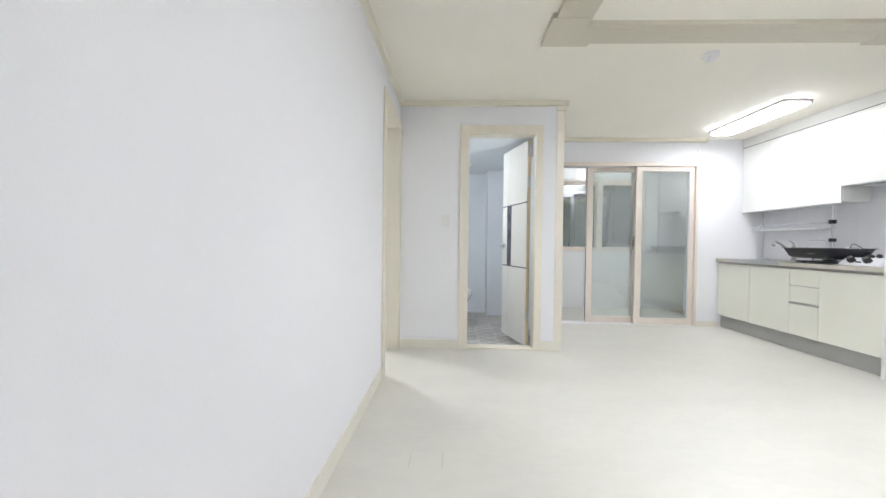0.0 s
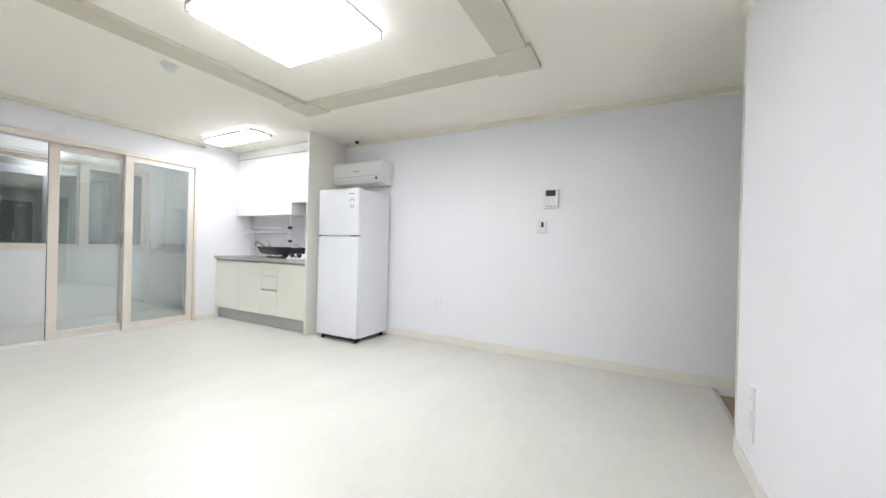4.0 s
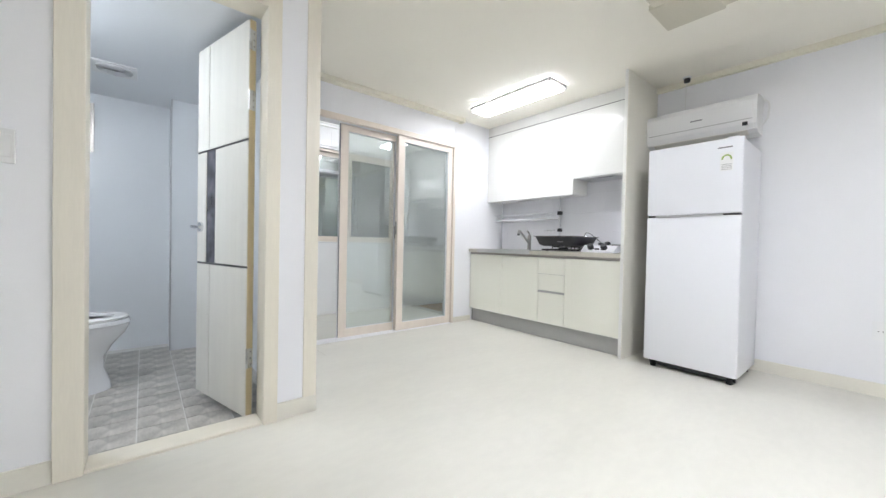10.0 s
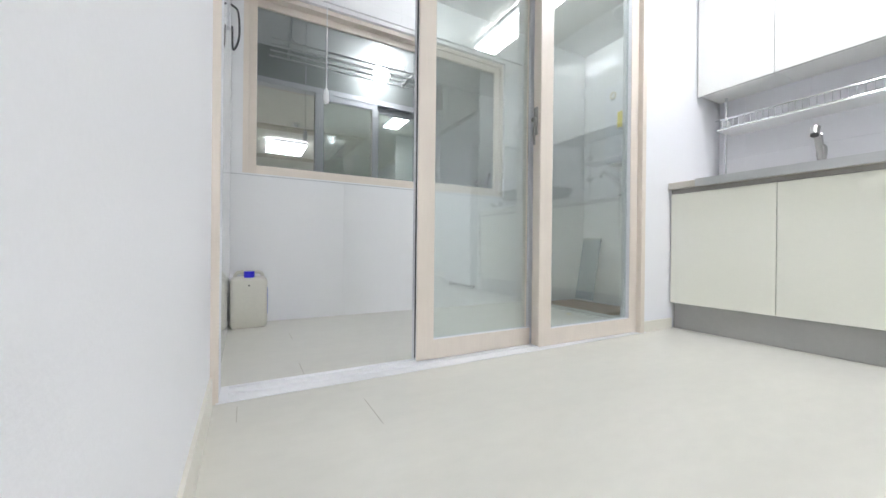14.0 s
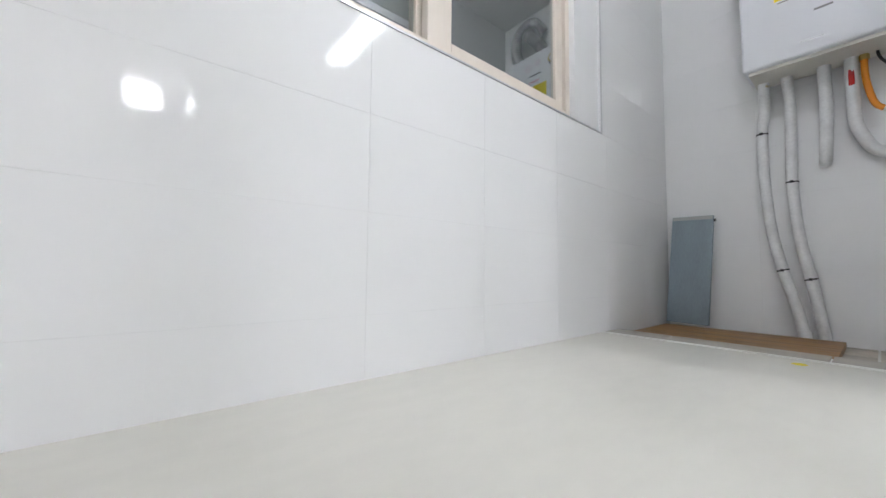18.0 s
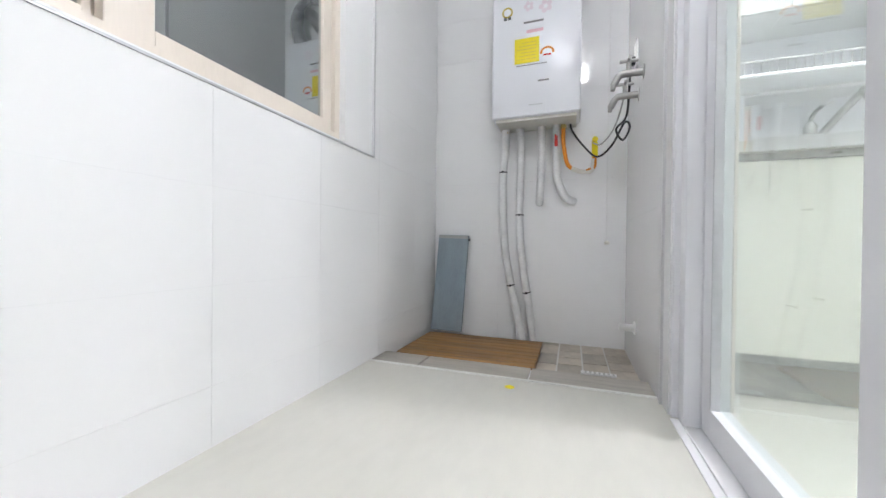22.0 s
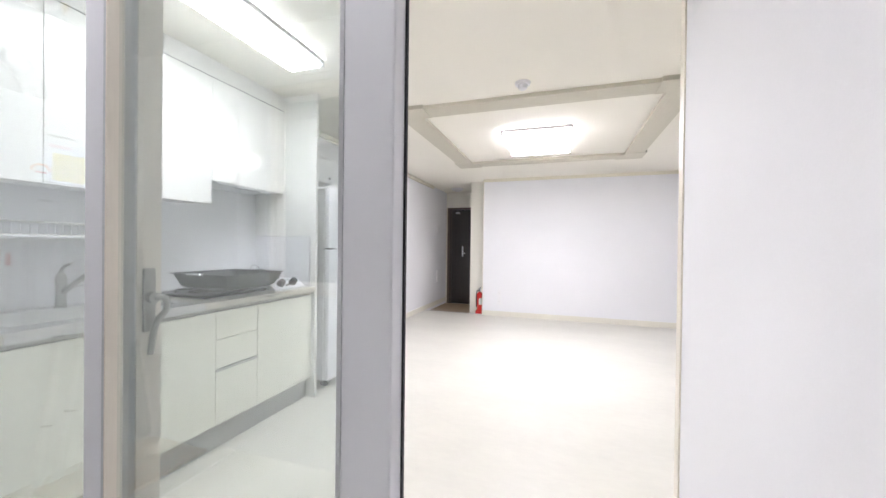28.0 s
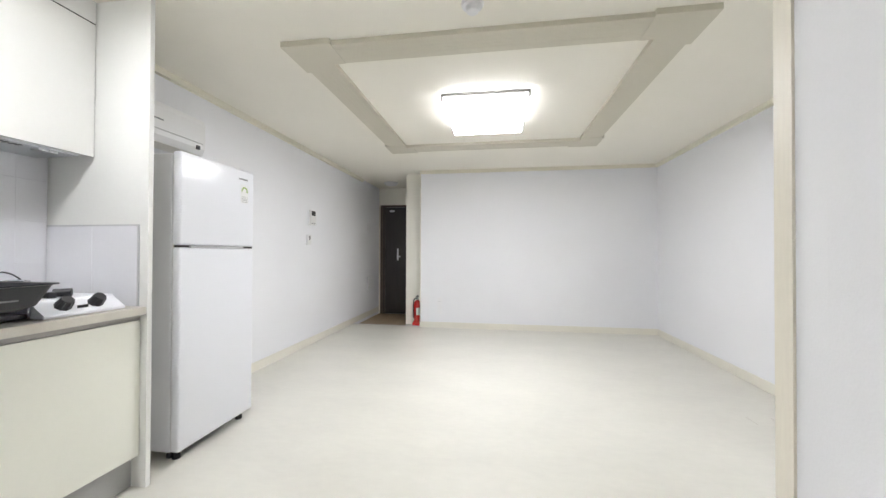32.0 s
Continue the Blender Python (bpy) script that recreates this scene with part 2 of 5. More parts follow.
LEAFEDGE = mat("yellowed_wood_edge", (0.66, 0.55, 0.34), 0.5, vary=0.06, scale=3, fine=40, stretch=(8, 8, 0.6), bump=0.05)
BEDWALL = mat("white_bedroom_paper", (0.78, 0.79, 0.80), 0.75, vary=0.01, fine=220, bump=0.1)


# ---------------------------------------------------------------- mesh helpers
def bx(x0, x1, y0, y1, z0, z1, bev=0.0, seg=2):
    bm = bmesh.new()
    bmesh.ops.create_cube(bm, size=1)
    bmesh.ops.scale(bm, vec=(x1 - x0, y1 - y0, z1 - z0), verts=bm.verts)
    bmesh.ops.translate(bm, vec=((x0 + x1) / 2, (y0 + y1) / 2, (z0 + z1) / 2), verts=bm.verts)
    if bev:
        bmesh.ops.bevel(bm, geom=bm.edges[:], offset=bev, segments=seg, profile=0.5, affect="EDGES")
    return bm


def cyl(p, q, r, r2=None, n=20):
    p, q = Vector(p), Vector(q)
    bm = bmesh.new()
    bmesh.ops.create_cone(bm, cap_ends=True, segments=n, radius1=r, radius2=r if r2 is None else r2, depth=(q - p).length)
    bm.transform(Matrix.Translation((p + q) / 2) @ (q - p).to_track_quat("Z", "Y").to_matrix().to_4x4())
    return bm


def smooth_path(pts, k=6):
    pts = [Vector(p) for p in pts]
    ext = [2 * pts[0] - pts[1]] + pts + [2 * pts[-1] - pts[-2]]
    out = []
    for i in range(1, len(ext) - 2):
        a, b, c, d = ext[i - 1:i + 3]
        for j in range(k):
            t = j / k
            out.append(0.5 * (2 * b + (c - a) * t + (2 * a - 5 * b + 4 * c - d) * t * t + (3 * b - a - 3 * c + d) * t ** 3))
    return out + [pts[-1]]


def tube(pts, r, n=10, k=6, ridged=0.0):
    path = smooth_path(pts, k)
    bm = bmesh.new()
    rings, up = [], Vector((0.31, 0.27, 0.91)).normalized()
    for i, p in enumerate(path):
        d = (path[min(i + 1, len(path) - 1)] - path[max(i - 1, 0)]).normalized()
        s = d.cross(up).normalized()
        u = s.cross(d).normalized()
        up = u
        rr = r * (1 + (ridged if i % 2 else -ridged))
        rings.append([bm.verts.new(p + rr * (math.cos(2 * math.pi * a / n) * s + math.sin(2 * math.pi * a / n) * u)) for a in range(n)])
    for a, b in zip(rings, rings[1:]):
        for i in range(n):
            bm.faces.new((a[i], a[(i + 1) % n], b[(i + 1) % n], b[i]))
    bm.faces.new(rings[0][::-1])
    bm.faces.new(rings[-1])
    bmesh.ops.recalc_face_normals(bm, faces=bm.faces)
    return bm


def lathe(profile, c, n=24):
    bm = bmesh.new()
    rings = [[bm.verts.new((c[0] + r * math.cos(2 * math.pi * i / n), c[1] + r * math.sin(2 * math.pi * i / n), c[2] + z)) for i in range(n)] for r, z in profile]
    for a, b in zip(rings, rings[1:]):
        for i in range(n):
            bm.faces.new((a[i], a[(i + 1) % n], b[(i + 1) % n], b[i]))
    bm.faces.new(rings[0][::-1])
    bm.faces.new(rings[-1])
    bmesh.ops.recalc_face_normals(bm, faces=bm.faces)
    return bm


def loft(rings):
    bm = bmesh.new()
    vs = [[bm.verts.new(p) for p in ring] for ring in rings]
    n = len(vs[0])
    for a, b in zip(vs, vs[1:]):
        for i in range(n):
            bm.faces.new((a[i], a[(i + 1) % n], b[(i + 1) % n], b[i]))
    bm.faces.new(vs[0][::-1])
    bm.faces.new(vs[-1])
    bmesh.ops.recalc_face_normals(bm, faces=bm.faces)
    return bm


def merge(*bms):
    out = bmesh.new()
    for b in bms:
        me = bpy.data.meshes.new("tmp")
        b.to_mesh(me)
        b.free()
        out.from_mesh(me)
        bpy.data.meshes.remove(me)
    return out


ORIGIN = {}


def mesh_of(name, bm, material, smooth=False):
    me = bpy.data.meshes.new(name)
    if smooth:
        for f in bm.faces:
            f.smooth = True
        for e in bm.edges:
            if len(e.link_faces) == 2 and e.calc_face_angle(0) > 0.7:
                e.smooth = False
    bm.to_mesh(me)
    bm.free()
    me.materials.append(material)
    return me


def thing(name, at, label, category, group="", kind=""):
    ob = new(name)
    ob.location = at
    ob.empty_display_size = 0.05
    ORIGIN[ob.name] = Vector(at)
    return tagged(ob, label, category, group, kind)


def part(name, bm, material, parent, label="", smooth=False):
    """A mesh in world places, as one object under parent."""
    o = ORIGIN[parent.name]
    bm.transform(Matrix.Translation(-o))
    ob = new(name, mesh_of(name, bm, material, smooth))
    ob.parent = parent
    ORIGIN[ob.name] = o
    return tagged(ob, label)


def solid(name, bm, material, label, category, group="", kind="", smooth=False):
    """A thing that is one mesh, with its origin at its base."""
    bm.verts.ensure_lookup_table()
    lo = Vector([min(v.co[i] for v in bm.verts) for i in range(3)])
    hi = Vector([max(v.co[i] for v in bm.verts) for i in range(3)])
    o = Vector(((lo.x + hi.x) / 2, (lo.y + hi.y) / 2, lo.z))
    bm.transform(Matrix.Translation(-o))
    ob = new(name, mesh_of(name, bm, material, smooth))
    ob.location = o
    ORIGIN[ob.name] = o
    return tagged(ob, label, category, group, kind)


def struct(name, bm, material, label="", category="wall"):
    return solid(name, bm, material, label, category, kind="structure")


def wall_with_hole(axis, a0, a1, t0, t1, z0, z1, holes):
    """A wall along axis ('x' or 'y') from a0 to a1, t0..t1 thick, with openings (b0, b1, zb, zt)."""
    bms = []

    def put(p0, p1, q0, q1):
        if p1 - p0 > 1e-4 and q1 - q0 > 1e-4:
            bms.append(bx(p0, p1, t0, t1, q0, q1) if axis == "x" else bx(t0, t1, p0, p1, q0, q1))
    cur = a0
    for b0, b1, zb, zt in sorted(holes):
        put(cur, b0, z0, z1)
        put(b0, b1, z0, zb)
        put(b0, b1, zt, z1)
        cur = b1
    put(cur, a1, z0, z1)
    return merge(*bms)


def bar(x0, y0, x1, y1, z0, z1, w):
    """A straight strip on plan from one point to another, w wide to the left of its way."""
    d = Vector((x1 - x0, y1 - y0))
    n = Vector((-d.y, d.x)).normalized() * w
    p = [(x0, y0), (x1, y1), (x1 + n.x, y1 + n.y), (x0 + n.x, y0 + n.y)]
    return loft([[(a, b, z) for a, b in p] for z in (z0, z1)])


# ---------------------------------------------------------------- the setting
XW, XE, YS, YN = -1.08, 3.29, -1.92, 3.65      # living room
YB, XB = 2.45, 0.446                            # bathroom corner
ZC = 2.32
YV0, YV1, XV0, XV1 = 3.77, 4.865, 0.452, 3.43   # veranda
ZV = 2.33

floor = struct("floor", merge(bx(XW - 0.2, XE, YS - 0.07, YB + 0.1, -0.12, 0.0), bx(XB - 0.05, XE, YB + 0.1, YN, -0.12, 0.0), bx(XB - 0.03, 2.64, YN, YV1 + 0.02, -0.12, 0.0), bx(2.18, 2.47, YS - 0.21, YS - 0.07, -0.12, 0.0)), FLOOR, "pale cream vinyl floor with faint marbling", "floor")
struct("floor_bedroom", bx(-4.3, XW - 0.2, 0.2, 5.6, -0.12, 0.0), FLOOR, "pale cream vinyl floor", "floor")
struct("floor_bathroom", bx(-1.3, XB - 0.06, YB + 0.12, 4.75, -0.15, -0.06), BATHGROUT, "white grout bed of the bathroom floor", "floor")
struct("floor_utility", bx(2.64, XV1 + 0.1, YV0 - 0.08, YV1 + 0.02, -0.15, -0.055), BATHGROUT, "pale grout bed of the utility floor", "floor")
struct("floor_entrance", bx(2.47, XE, -3.4, YS - 0.07, -0.15, -0.05), GROUT, "grout bed of the entrance floor", "floor")

struct("ceiling", bx(XW - 0.2, XE + 0.1, YS - 0.46, YN + 0.06, ZC, ZC + 0.1), CEILING, "cream papered ceiling", "ceiling")
struct("ceiling_veranda", bx(XV0 - 0.05, XV1 + 0.1, YN + 0.06, YV1 + 0.25, ZV, ZV + 0.1), SMC, "white panelled veranda ceiling", "ceiling")
struct("ceiling_bathroom", bx(-1.3, XB, YB + 0.11, 4.8, 2.06, 2.16), TILEB, "pale panel ceiling of the bathroom", "ceiling")
struct("ceiling_entrance", bx(2.3, XE + 0.1, -3.45, YS - 0.46, ZC, ZC + 0.1), CEILING, "cream entrance ceiling", "ceiling")
struct("ceiling_bedroom", bx(-4.3, XW - 0.2, 0.2, 5.6, ZC, ZC + 0.1), CEILING, "cream bedroom ceiling", "ceiling")

# walls
DOOR_Y0, DOOR_Y1, DOOR_Z = 1.70, 2.39, 2.06
struct("wall_west", wall_with_hole("y", YS - 0.1, YB, XW - 0.2, XW, 0, ZC, [(DOOR_Y0, DOOR_Y1, 0, DOOR_Z)]), WALLPAPER, "white papered wall with a door opening")
struct("wall_south", bx(XW - 0.2, 2.20, YS - 0.30, YS, 0, ZC), WALLPAPER, "white papered wall")
struct("wall_south_return", bx(2.20, 2.47, YS - 0.30, YS - 0.20, -0.05, ZC), WALL_CREAM, "cream papered wall beside the entrance")
struct("wall_entrance_side", bx(2.35, 2.47, -3.45, YS - 0.30, -0.05, ZC), WALL_CREAM, "cream papered wall of the entrance")
struct("wall_east", bx(XE, XE + 0.12, -3.45, YN + 0.11, -0.05, ZC), WALLPAPER, "white papered wall")
struct("wall_entrance_end", wall_with_hole("x", 2.47, XE, -3.40, -3.25, -0.05, ZC, [(2.50, 3.262, -0.05, 2.0)]), WALL_CREAM, "cream wall round the entrance door")
struct("wall_bathroom_front", wall_with_hole("x", XW, XB, YB, YB + 0.12, 0, ZC, [(-0.44, 0.205, -0.06, 2.03)]), WALLPAPER, "white papered wall with the bathroom door opening")
struct("wall_bathroom_side", bx(XB - 0.06, XB, YB + 0.12, YN + 0.1175, 0, ZC), WALLPAPER, "white papered wall")
struct("wall_north_head", bx(XB, 2.51, YN, YN + 0.06, 2.035, ZC), WALLPAPER, "white papered wall over the sliding door")
# veranda side of the head: shade put into its colour
struct("wall_north_head_outer", bx(XV0, 2.51, YN + 0.06, YV0, 2.035, ZV), HEADSHADE, "plain wall over the sliding door, its shade painted in as grey")
struct("wall_north", bx(2.51, XE + 0.12, YN, YV0 - 0.012, 0, ZV), WALLPAPER, "white papered wall beside the kitchen")
struct("wall_north_cheek", bx(2.462, 2.51, YN - 0.004, YN - 0.0002, 0, ZC), WALLPAPER, "white papered strip beside the sliding door")
struct("wall_utility_side", bx(2.59, XV1 + 0.1, YV0 - 0.012, YV0 - 0.001, -0.06, ZV), GROUT, "tile bed of the utility niche")
struct("wall_veranda_west", bx(XB - 0.06, XV0 - 0.001, YN + 0.118, YV1 + 0.2, 0, ZV), GROUT, "tile bed of the veranda end wall")
struct("wall_veranda_north", wall_with_hole("x", XV0 - 0.06, XV1 + 0.1, YV1 + 0.001, YV1 + 0.25, -0.06, ZV, [(XV0, 2.66, 0.885, 2.06)]), GROUT, "tile bed of the veranda window wall")
struct("wall_veranda_east", bx(XV1 + 0.001, XV1 + 0.1, YV0 - 0.1, YV1 + 0.25, -0.06, ZV), GROUT, "tile bed behind the boiler")
struct("wall_bathroom_back", bx(-1.3, XB, 4.65, 4.75, -0.06, 2.06), TILEB, "pale tiled bathroom wall")
struct("wall_bathroom_pillar", bx(-0.08, XB - 0.06, 4.36, 4.65, -0.06, 2.06), TILEB, "pale tiled pipe casing in the bathroom corner")
struct("wall_bathroom_west", bx(-1.3, -1.18, YB + 0.12, 4.65, -0.06, 2.06), TILEB, "pale tiled bathroom wall")
struct("wall_bathroom_east", bx(XB - 0.068, XB - 0.06, YB + 0.12, 4.36, -0.06, 2.06), TILEB, "pale tiled bathroom wall")
struct("wall_bathroom_door_side", wall_with_hole("x", -1.18, XB - 0.068, YB + 0.12, YB + 0.128, -0.06, 2.06, [(-0.44, 0.205, -0.06, 2.03)]), TILEB, "pale tiled bathroom wall")
struct("wall_bedroom_north", bx(-4.3, XW - 0.2, 5.5, 5.6, 0, ZC), BEDWALL, "white bedroom wall")
struct("wall_bedroom_south", bx(-4.3, XW - 0.2, 0.2, 0.3, 0, ZC), BEDWALL, "white bedroom wall")
struct("wall_bedroom_west", bx(-4.4, -4.3, 0.2, 5.6, 0, ZC), BEDWALL, "white bedroom wall")
struct("wall_bedroom_east", bx(XW - 0.204, XW - 0.2, 2.56, 5.6, 0, ZC), BEDWALL, "white bedroom wall")

# skirting, 9 cm high, of the floor's own vinyl
def skirting(name, *runs):
    struct(name, merge(*[bar(*r, 0.0, 0.085, 0.008) for r in runs]), SKIRT, "cream vinyl skirting board", "skirting")


skirting("baseboard_west", (XW + 0.008, YS, XW + 0.008, 1.62))
skirting("baseboard_south", (2.20, YS + 0.008, XW, YS + 0.008))
struct("baseboard_east", bx(XE - 0.008, XE, -3.25, 1.85, 0.0, 0.085), SKIRT, "cream vinyl skirting board", "skirting")
struct("baseboard_bathroom", merge(bx(XW, -0.512, YB - 0.008, YB, 0, 0.085), bx(0.257, XB + 0.008, YB - 0.008, YB, 0, 0.085), bx(XB, XB + 0.008, YB, YN - 0.04, 0, 0.085)), SKIRT, "cream vinyl skirting board", "skirting")
struct("baseboard_north", bx(2.47, 2.74, YN - 0.012, YN - 0.004, 0, 0.06), SKIRT, "cream vinyl skirting board", "skirting")

# cornice round the ceiling
CO = [bx(XW, XW + 0.035, YS, YB, ZC - 0.045, ZC), bx(XW, 2.20, YS, YS + 0.035, ZC - 0.045, ZC), bx(XE - 0.035, XE, -2.36, 1.85, ZC - 0.045, ZC),
      bx(XW, XB + 0.035, YB - 0.035, YB, ZC - 0.045, ZC), bx(XB, XB + 0.035, YB, YN, ZC - 0.045, ZC), bx(XB + 0.035, 2.50, YN - 0.075, YN - 0.004, ZC - 0.04, ZC), bx(2.50, 2.535, YN - 0.085, YN - 0.004, ZC - 0.05, ZC)]
struct("cornice", merge(*CO), CORNICE, "slim cream cornice along the ceiling", "cornice")
struct("corner_trim", merge(bx(XB - 0.062, XB, YB - 0.006, YB, 0.085, ZC - 0.045), bx(XB, XB + 0.006, YB - 0.006, YB + 0.045, 0.085, ZC - 0.045), bx(XB - 0.07, XB + 0.02, YB - 0.02, YB + 0.06, ZC - 0.085, ZC - 0.045)), TRIM, "beige strip capping the wall corner", "trim")
struct("corner_trim_entrance", bx(2.195, 2.206, YS - 0.012, YS + 0.006, 0.0, ZC), TRIM, "beige strip capping the wall end", "trim")

# floor seams of the vinyl sheets
for x0, y0, x1, y1 in ((0.85, 3.31, 0.85, 3.48), (0.72, 3.775, 0.72, 3.92), (0.738, 4.33, 0.738, 4.47), (0.515, 3.49, 0.515, 3.59), (1.5, 4.1, 1.5, 4.3), (-0.75, 0.62, -0.75, 0.72), (-0.60, 0.62, -0.60, 0.74)):
    part("seam", bx(x0 - 0.001, x1 + 0.001, y0 - 0.001, y1 + 0.001, 0.0002, 0.0009), SEAM, floor)

# raised taupe frame on the ceiling
MX0, MX1, MY0, MY1 = -0.01, 2.31, -0.83, 1.445
MW = 0.2
zm = ZC - 0.028
frame_thing = thing("ceiling_moulding", ((MX0 + MX1) / 2, (MY0 + MY1) / 2, zm), "taupe moulded frame with square corner blocks on the ceiling", "moulding")


def strip_profile(x0, x1, y0, y1, along):
    bms = [bx(x0, x1, y0, y1, zm, ZC)]
    if along == "x":
        w = y1 - y0
        bms += [bx(x0, x1, y0 + w * f - 0.006, y0 + w * f + 0.006, zm - 0.0012, zm) for f in (0.25, 0.42, 0.58, 0.75)]
    else:
        w = x1 - x0
        bms += [bx(x0 + w * f - 0.006, x0 + w * f + 0.006, y0, y1, zm - 0.0012, zm) for f in (0.25, 0.42, 0.58, 0.75)]
    return merge(*bms)


CB = 0.30
ins = 0.025
part("strip", strip_profile(MX0 + CB, MX1 - CB, MY1 - ins - MW, MY1 - ins, "x"), TAUPE, frame_thing)
part("strip", strip_profile(MX0 + CB, MX1 - CB, MY0 + ins, MY0 + ins + MW, "x"), TAUPE, frame_thing)
part("strip", strip_profile(MX0 + ins, MX0 + ins + MW, MY0 + CB, MY1 - CB, "y"), TAUPE, frame_thing)
part("strip", strip_profile(MX1 - ins - MW, MX1 - ins, MY0 + CB, MY1 - CB, "y"), TAUPE, frame_thing)
for cx, cy, sx, sy in ((MX0, MY0, 1, 1), (MX1, MY0, -1, 1), (MX0, MY1, 1, -1), (MX1, MY1, -1, -1)):
    pts = [(0, 0), (CB, 0), (CB, ins), (CB, ins + MW), (ins + MW, ins + MW), (ins + MW, CB), (0, CB)]
    ring = [(cx + sx * a, cy + sy * b) for a, b in pts]
    if sx * sy < 0:
        ring.reverse()
    part("corner_block", loft([[(a, b, z) for a, b in ring] for z in (zm - 0.004, ZC)]), TAUPE, frame_thing)


# ---------------------------------------------------------------- lamps
def box_lamp(name, x0, x1, y0, y1, h, diffuser, label, edge):
    t = thing(name, ((x0 + x1) / 2, (y0 + y1) / 2, ZC), label, "ceiling lamp")
    part("base_plate", bx(x0 + 0.01, x1 - 0.01, y0 + 0.01, y1 - 0.01, ZC - 0.02, ZC), PLASTIC, t)
    e = 0.014
    za, zb = ZC - 0.044, ZC - 0.022
    part("rim", merge(bx(x0 - e, x1 + e, y0 - e, y0, za, zb), bx(x0 - e, x1 + e, y1, y1 + e, za, zb), bx(x0 - e, x0, y0, y1, za, zb), bx(x1, x1 + e, y0, y1, za, zb)), edge, t, "chrome rim")
    part("diffuser", bx(x0 + 0.006, x1 - 0.006, y0 + 0.006, y1 - 0.006, ZC - h, ZC - h + 0.006, 0.002), diffuser, t, "glowing frosted bottom sheet")
    part("side_cover", merge(bx(x0 + 0.004, x1 - 0.004, y0 + 0.004, y0 + 0.008, ZC - h + 0.006, ZC - 0.036), bx(x0 + 0.004, x1 - 0.004, y1 - 0.008, y1 - 0.004, ZC - h + 0.006, ZC - 0.036), bx(x0 + 0.004, x0 + 0.008, y0 + 0.008, y1 - 0.008, ZC - h + 0.006, ZC - 0.036), bx(x1 - 0.008, x1 - 0.004, y0 + 0.008, y1 - 0.008, ZC - h + 0.006, ZC - 0.036)), LAMPSIDE, t, "softly glowing frosted sides")
    for a in (x0 - e, x1):
        for b in (y0 - e, y1):
            part("corner_post", bx(a, a + e, b, b + e, ZC - h * 0.85, za), edge, t)
    return t


box_lamp("living_ceiling_lamp", 0.845, 1.476, -0.085, 0.675, 0.088, LAMPGLASS, "large rectangular frosted ceiling lamp, lit", LAMPRIM)
box_lamp("kitchen_ceiling_lamp", 2.325, 2.545, 2.33, 3.24, 0.072, LAMPGLASS2, "long slim frosted kitchen ceiling lamp, lit", LAMPRIM)
lamp3 = thing("veranda_ceiling_lamp", (3.12, 4.22, ZV), "unlit round white veranda ceiling lamp with a hook", "ceiling lamp")
part("base_plate", lathe([(0.10, -0.015), (0.10, 0.0)], (3.12, 4.22, ZV)), PLASTIC, lamp3)
part("diffuser", lathe([(0.03, -0.06), (0.07, -0.048), (0.092, -0.016)], (3.12, 4.22, ZV)), PLASTIC, lamp3, "unlit white dome", True)
part("hook", merge(cyl((3.12, 4.22, ZV - 0.06), (3.12, 4.22, ZV - 0.085), 0.014), cyl((3.12, 4.22, ZV - 0.085), (3.12, 4.22, ZV - 0.11), 0.006)), BRASS, lamp3, "brass tip")
LX7, LY7 = 1.72, 4.0
lamp7 = thing("veranda_dome_lamp", (LX7, LY7, ZV), "small frosted globe lamp on the veranda ceiling, lit", "ceiling lamp")
part("base_plate", lathe([(0.03, -0.065), (0.032, -0.03), (0.07, -0.015), (0.07, 0.0)], (LX7, LY7, ZV)), PLASTIC, lamp7, smooth=True)
part("diffuser", lathe([(0.085 * math.sin(math.pi * (0.04 + 0.84 * k / 9)), -0.13 - 0.085 * math.cos(math.pi * (0.04 + 0.84 * k / 9))) for k in range(10)], (LX7, LY7, ZV)), LAMPGLASS4, lamp7, "glowing frosted globe", True)
lamp4 = thing("bathroom_ceiling_lamp", (-0.85, 2.95, 2.06), "round frosted bathroom ceiling lamp, lit", "ceiling lamp")
part("base_plate", lathe([(0.14, -0.02), (0.14, 0.0)], (-0.85, 2.95, 2.06)), PLASTIC, lamp4)
part("diffuser", lathe([(0.02, -0.08), (0.09, -0.07), (0.125, -0.045), (0.13, -0.021)], (-0.85, 2.95, 2.06)), LAMPGLASS3, lamp4, "glowing frosted dome", True)
lamp5 = thing("entrance_ceiling_lamp", (2.90, -2.72, ZC), "round white sensor lamp on the entrance ceiling", "ceiling lamp")
part("base_plate", lathe([(0.12, -0.018), (0.12, 0.0)], (2.90, -2.72, ZC)), PLASTIC, lamp5)
part("diffuser", lathe([(0.03, -0.06), (0.09, -0.045), (0.11, -0.019)], (2.90, -2.72, ZC)), PLASTIC, lamp5, "unlit frosted dome", True)
lamp6 = thing("bedroom_ceiling_lamp", (-2.7, 3.2, ZC), "frosted bedroom ceiling lamp, lit", "ceiling lamp")
part("base_plate", bx(-2.95, -2.45, 2.95, 3.45, ZC - 0.02, ZC), PLASTIC, lamp6)
part("diffuser", bx(-2.94, -2.46, 2.96, 3.44, ZC - 0.09, ZC - 0.021, 0.012), LAMPGLASS3, lamp6, "glowing frosted cover")

# smoke detectors
def detector(x, y, z, label, tip):
    t = thing("smoke_detector", (x, y, z), label, "smoke detector", "ceiling detectors")
    part("base", lathe([(0.05, -0.018), (0.055, -0.008), (0.055, 0.0)], (x, y, z)), PLASTIC, t, smooth=True)
    part("sensor", lathe([(0.018, -0.05), (0.03, -0.042), (0.034, -0.02), (0.034, -0.0185)], (x, y, z)), tip, t, smooth=True)


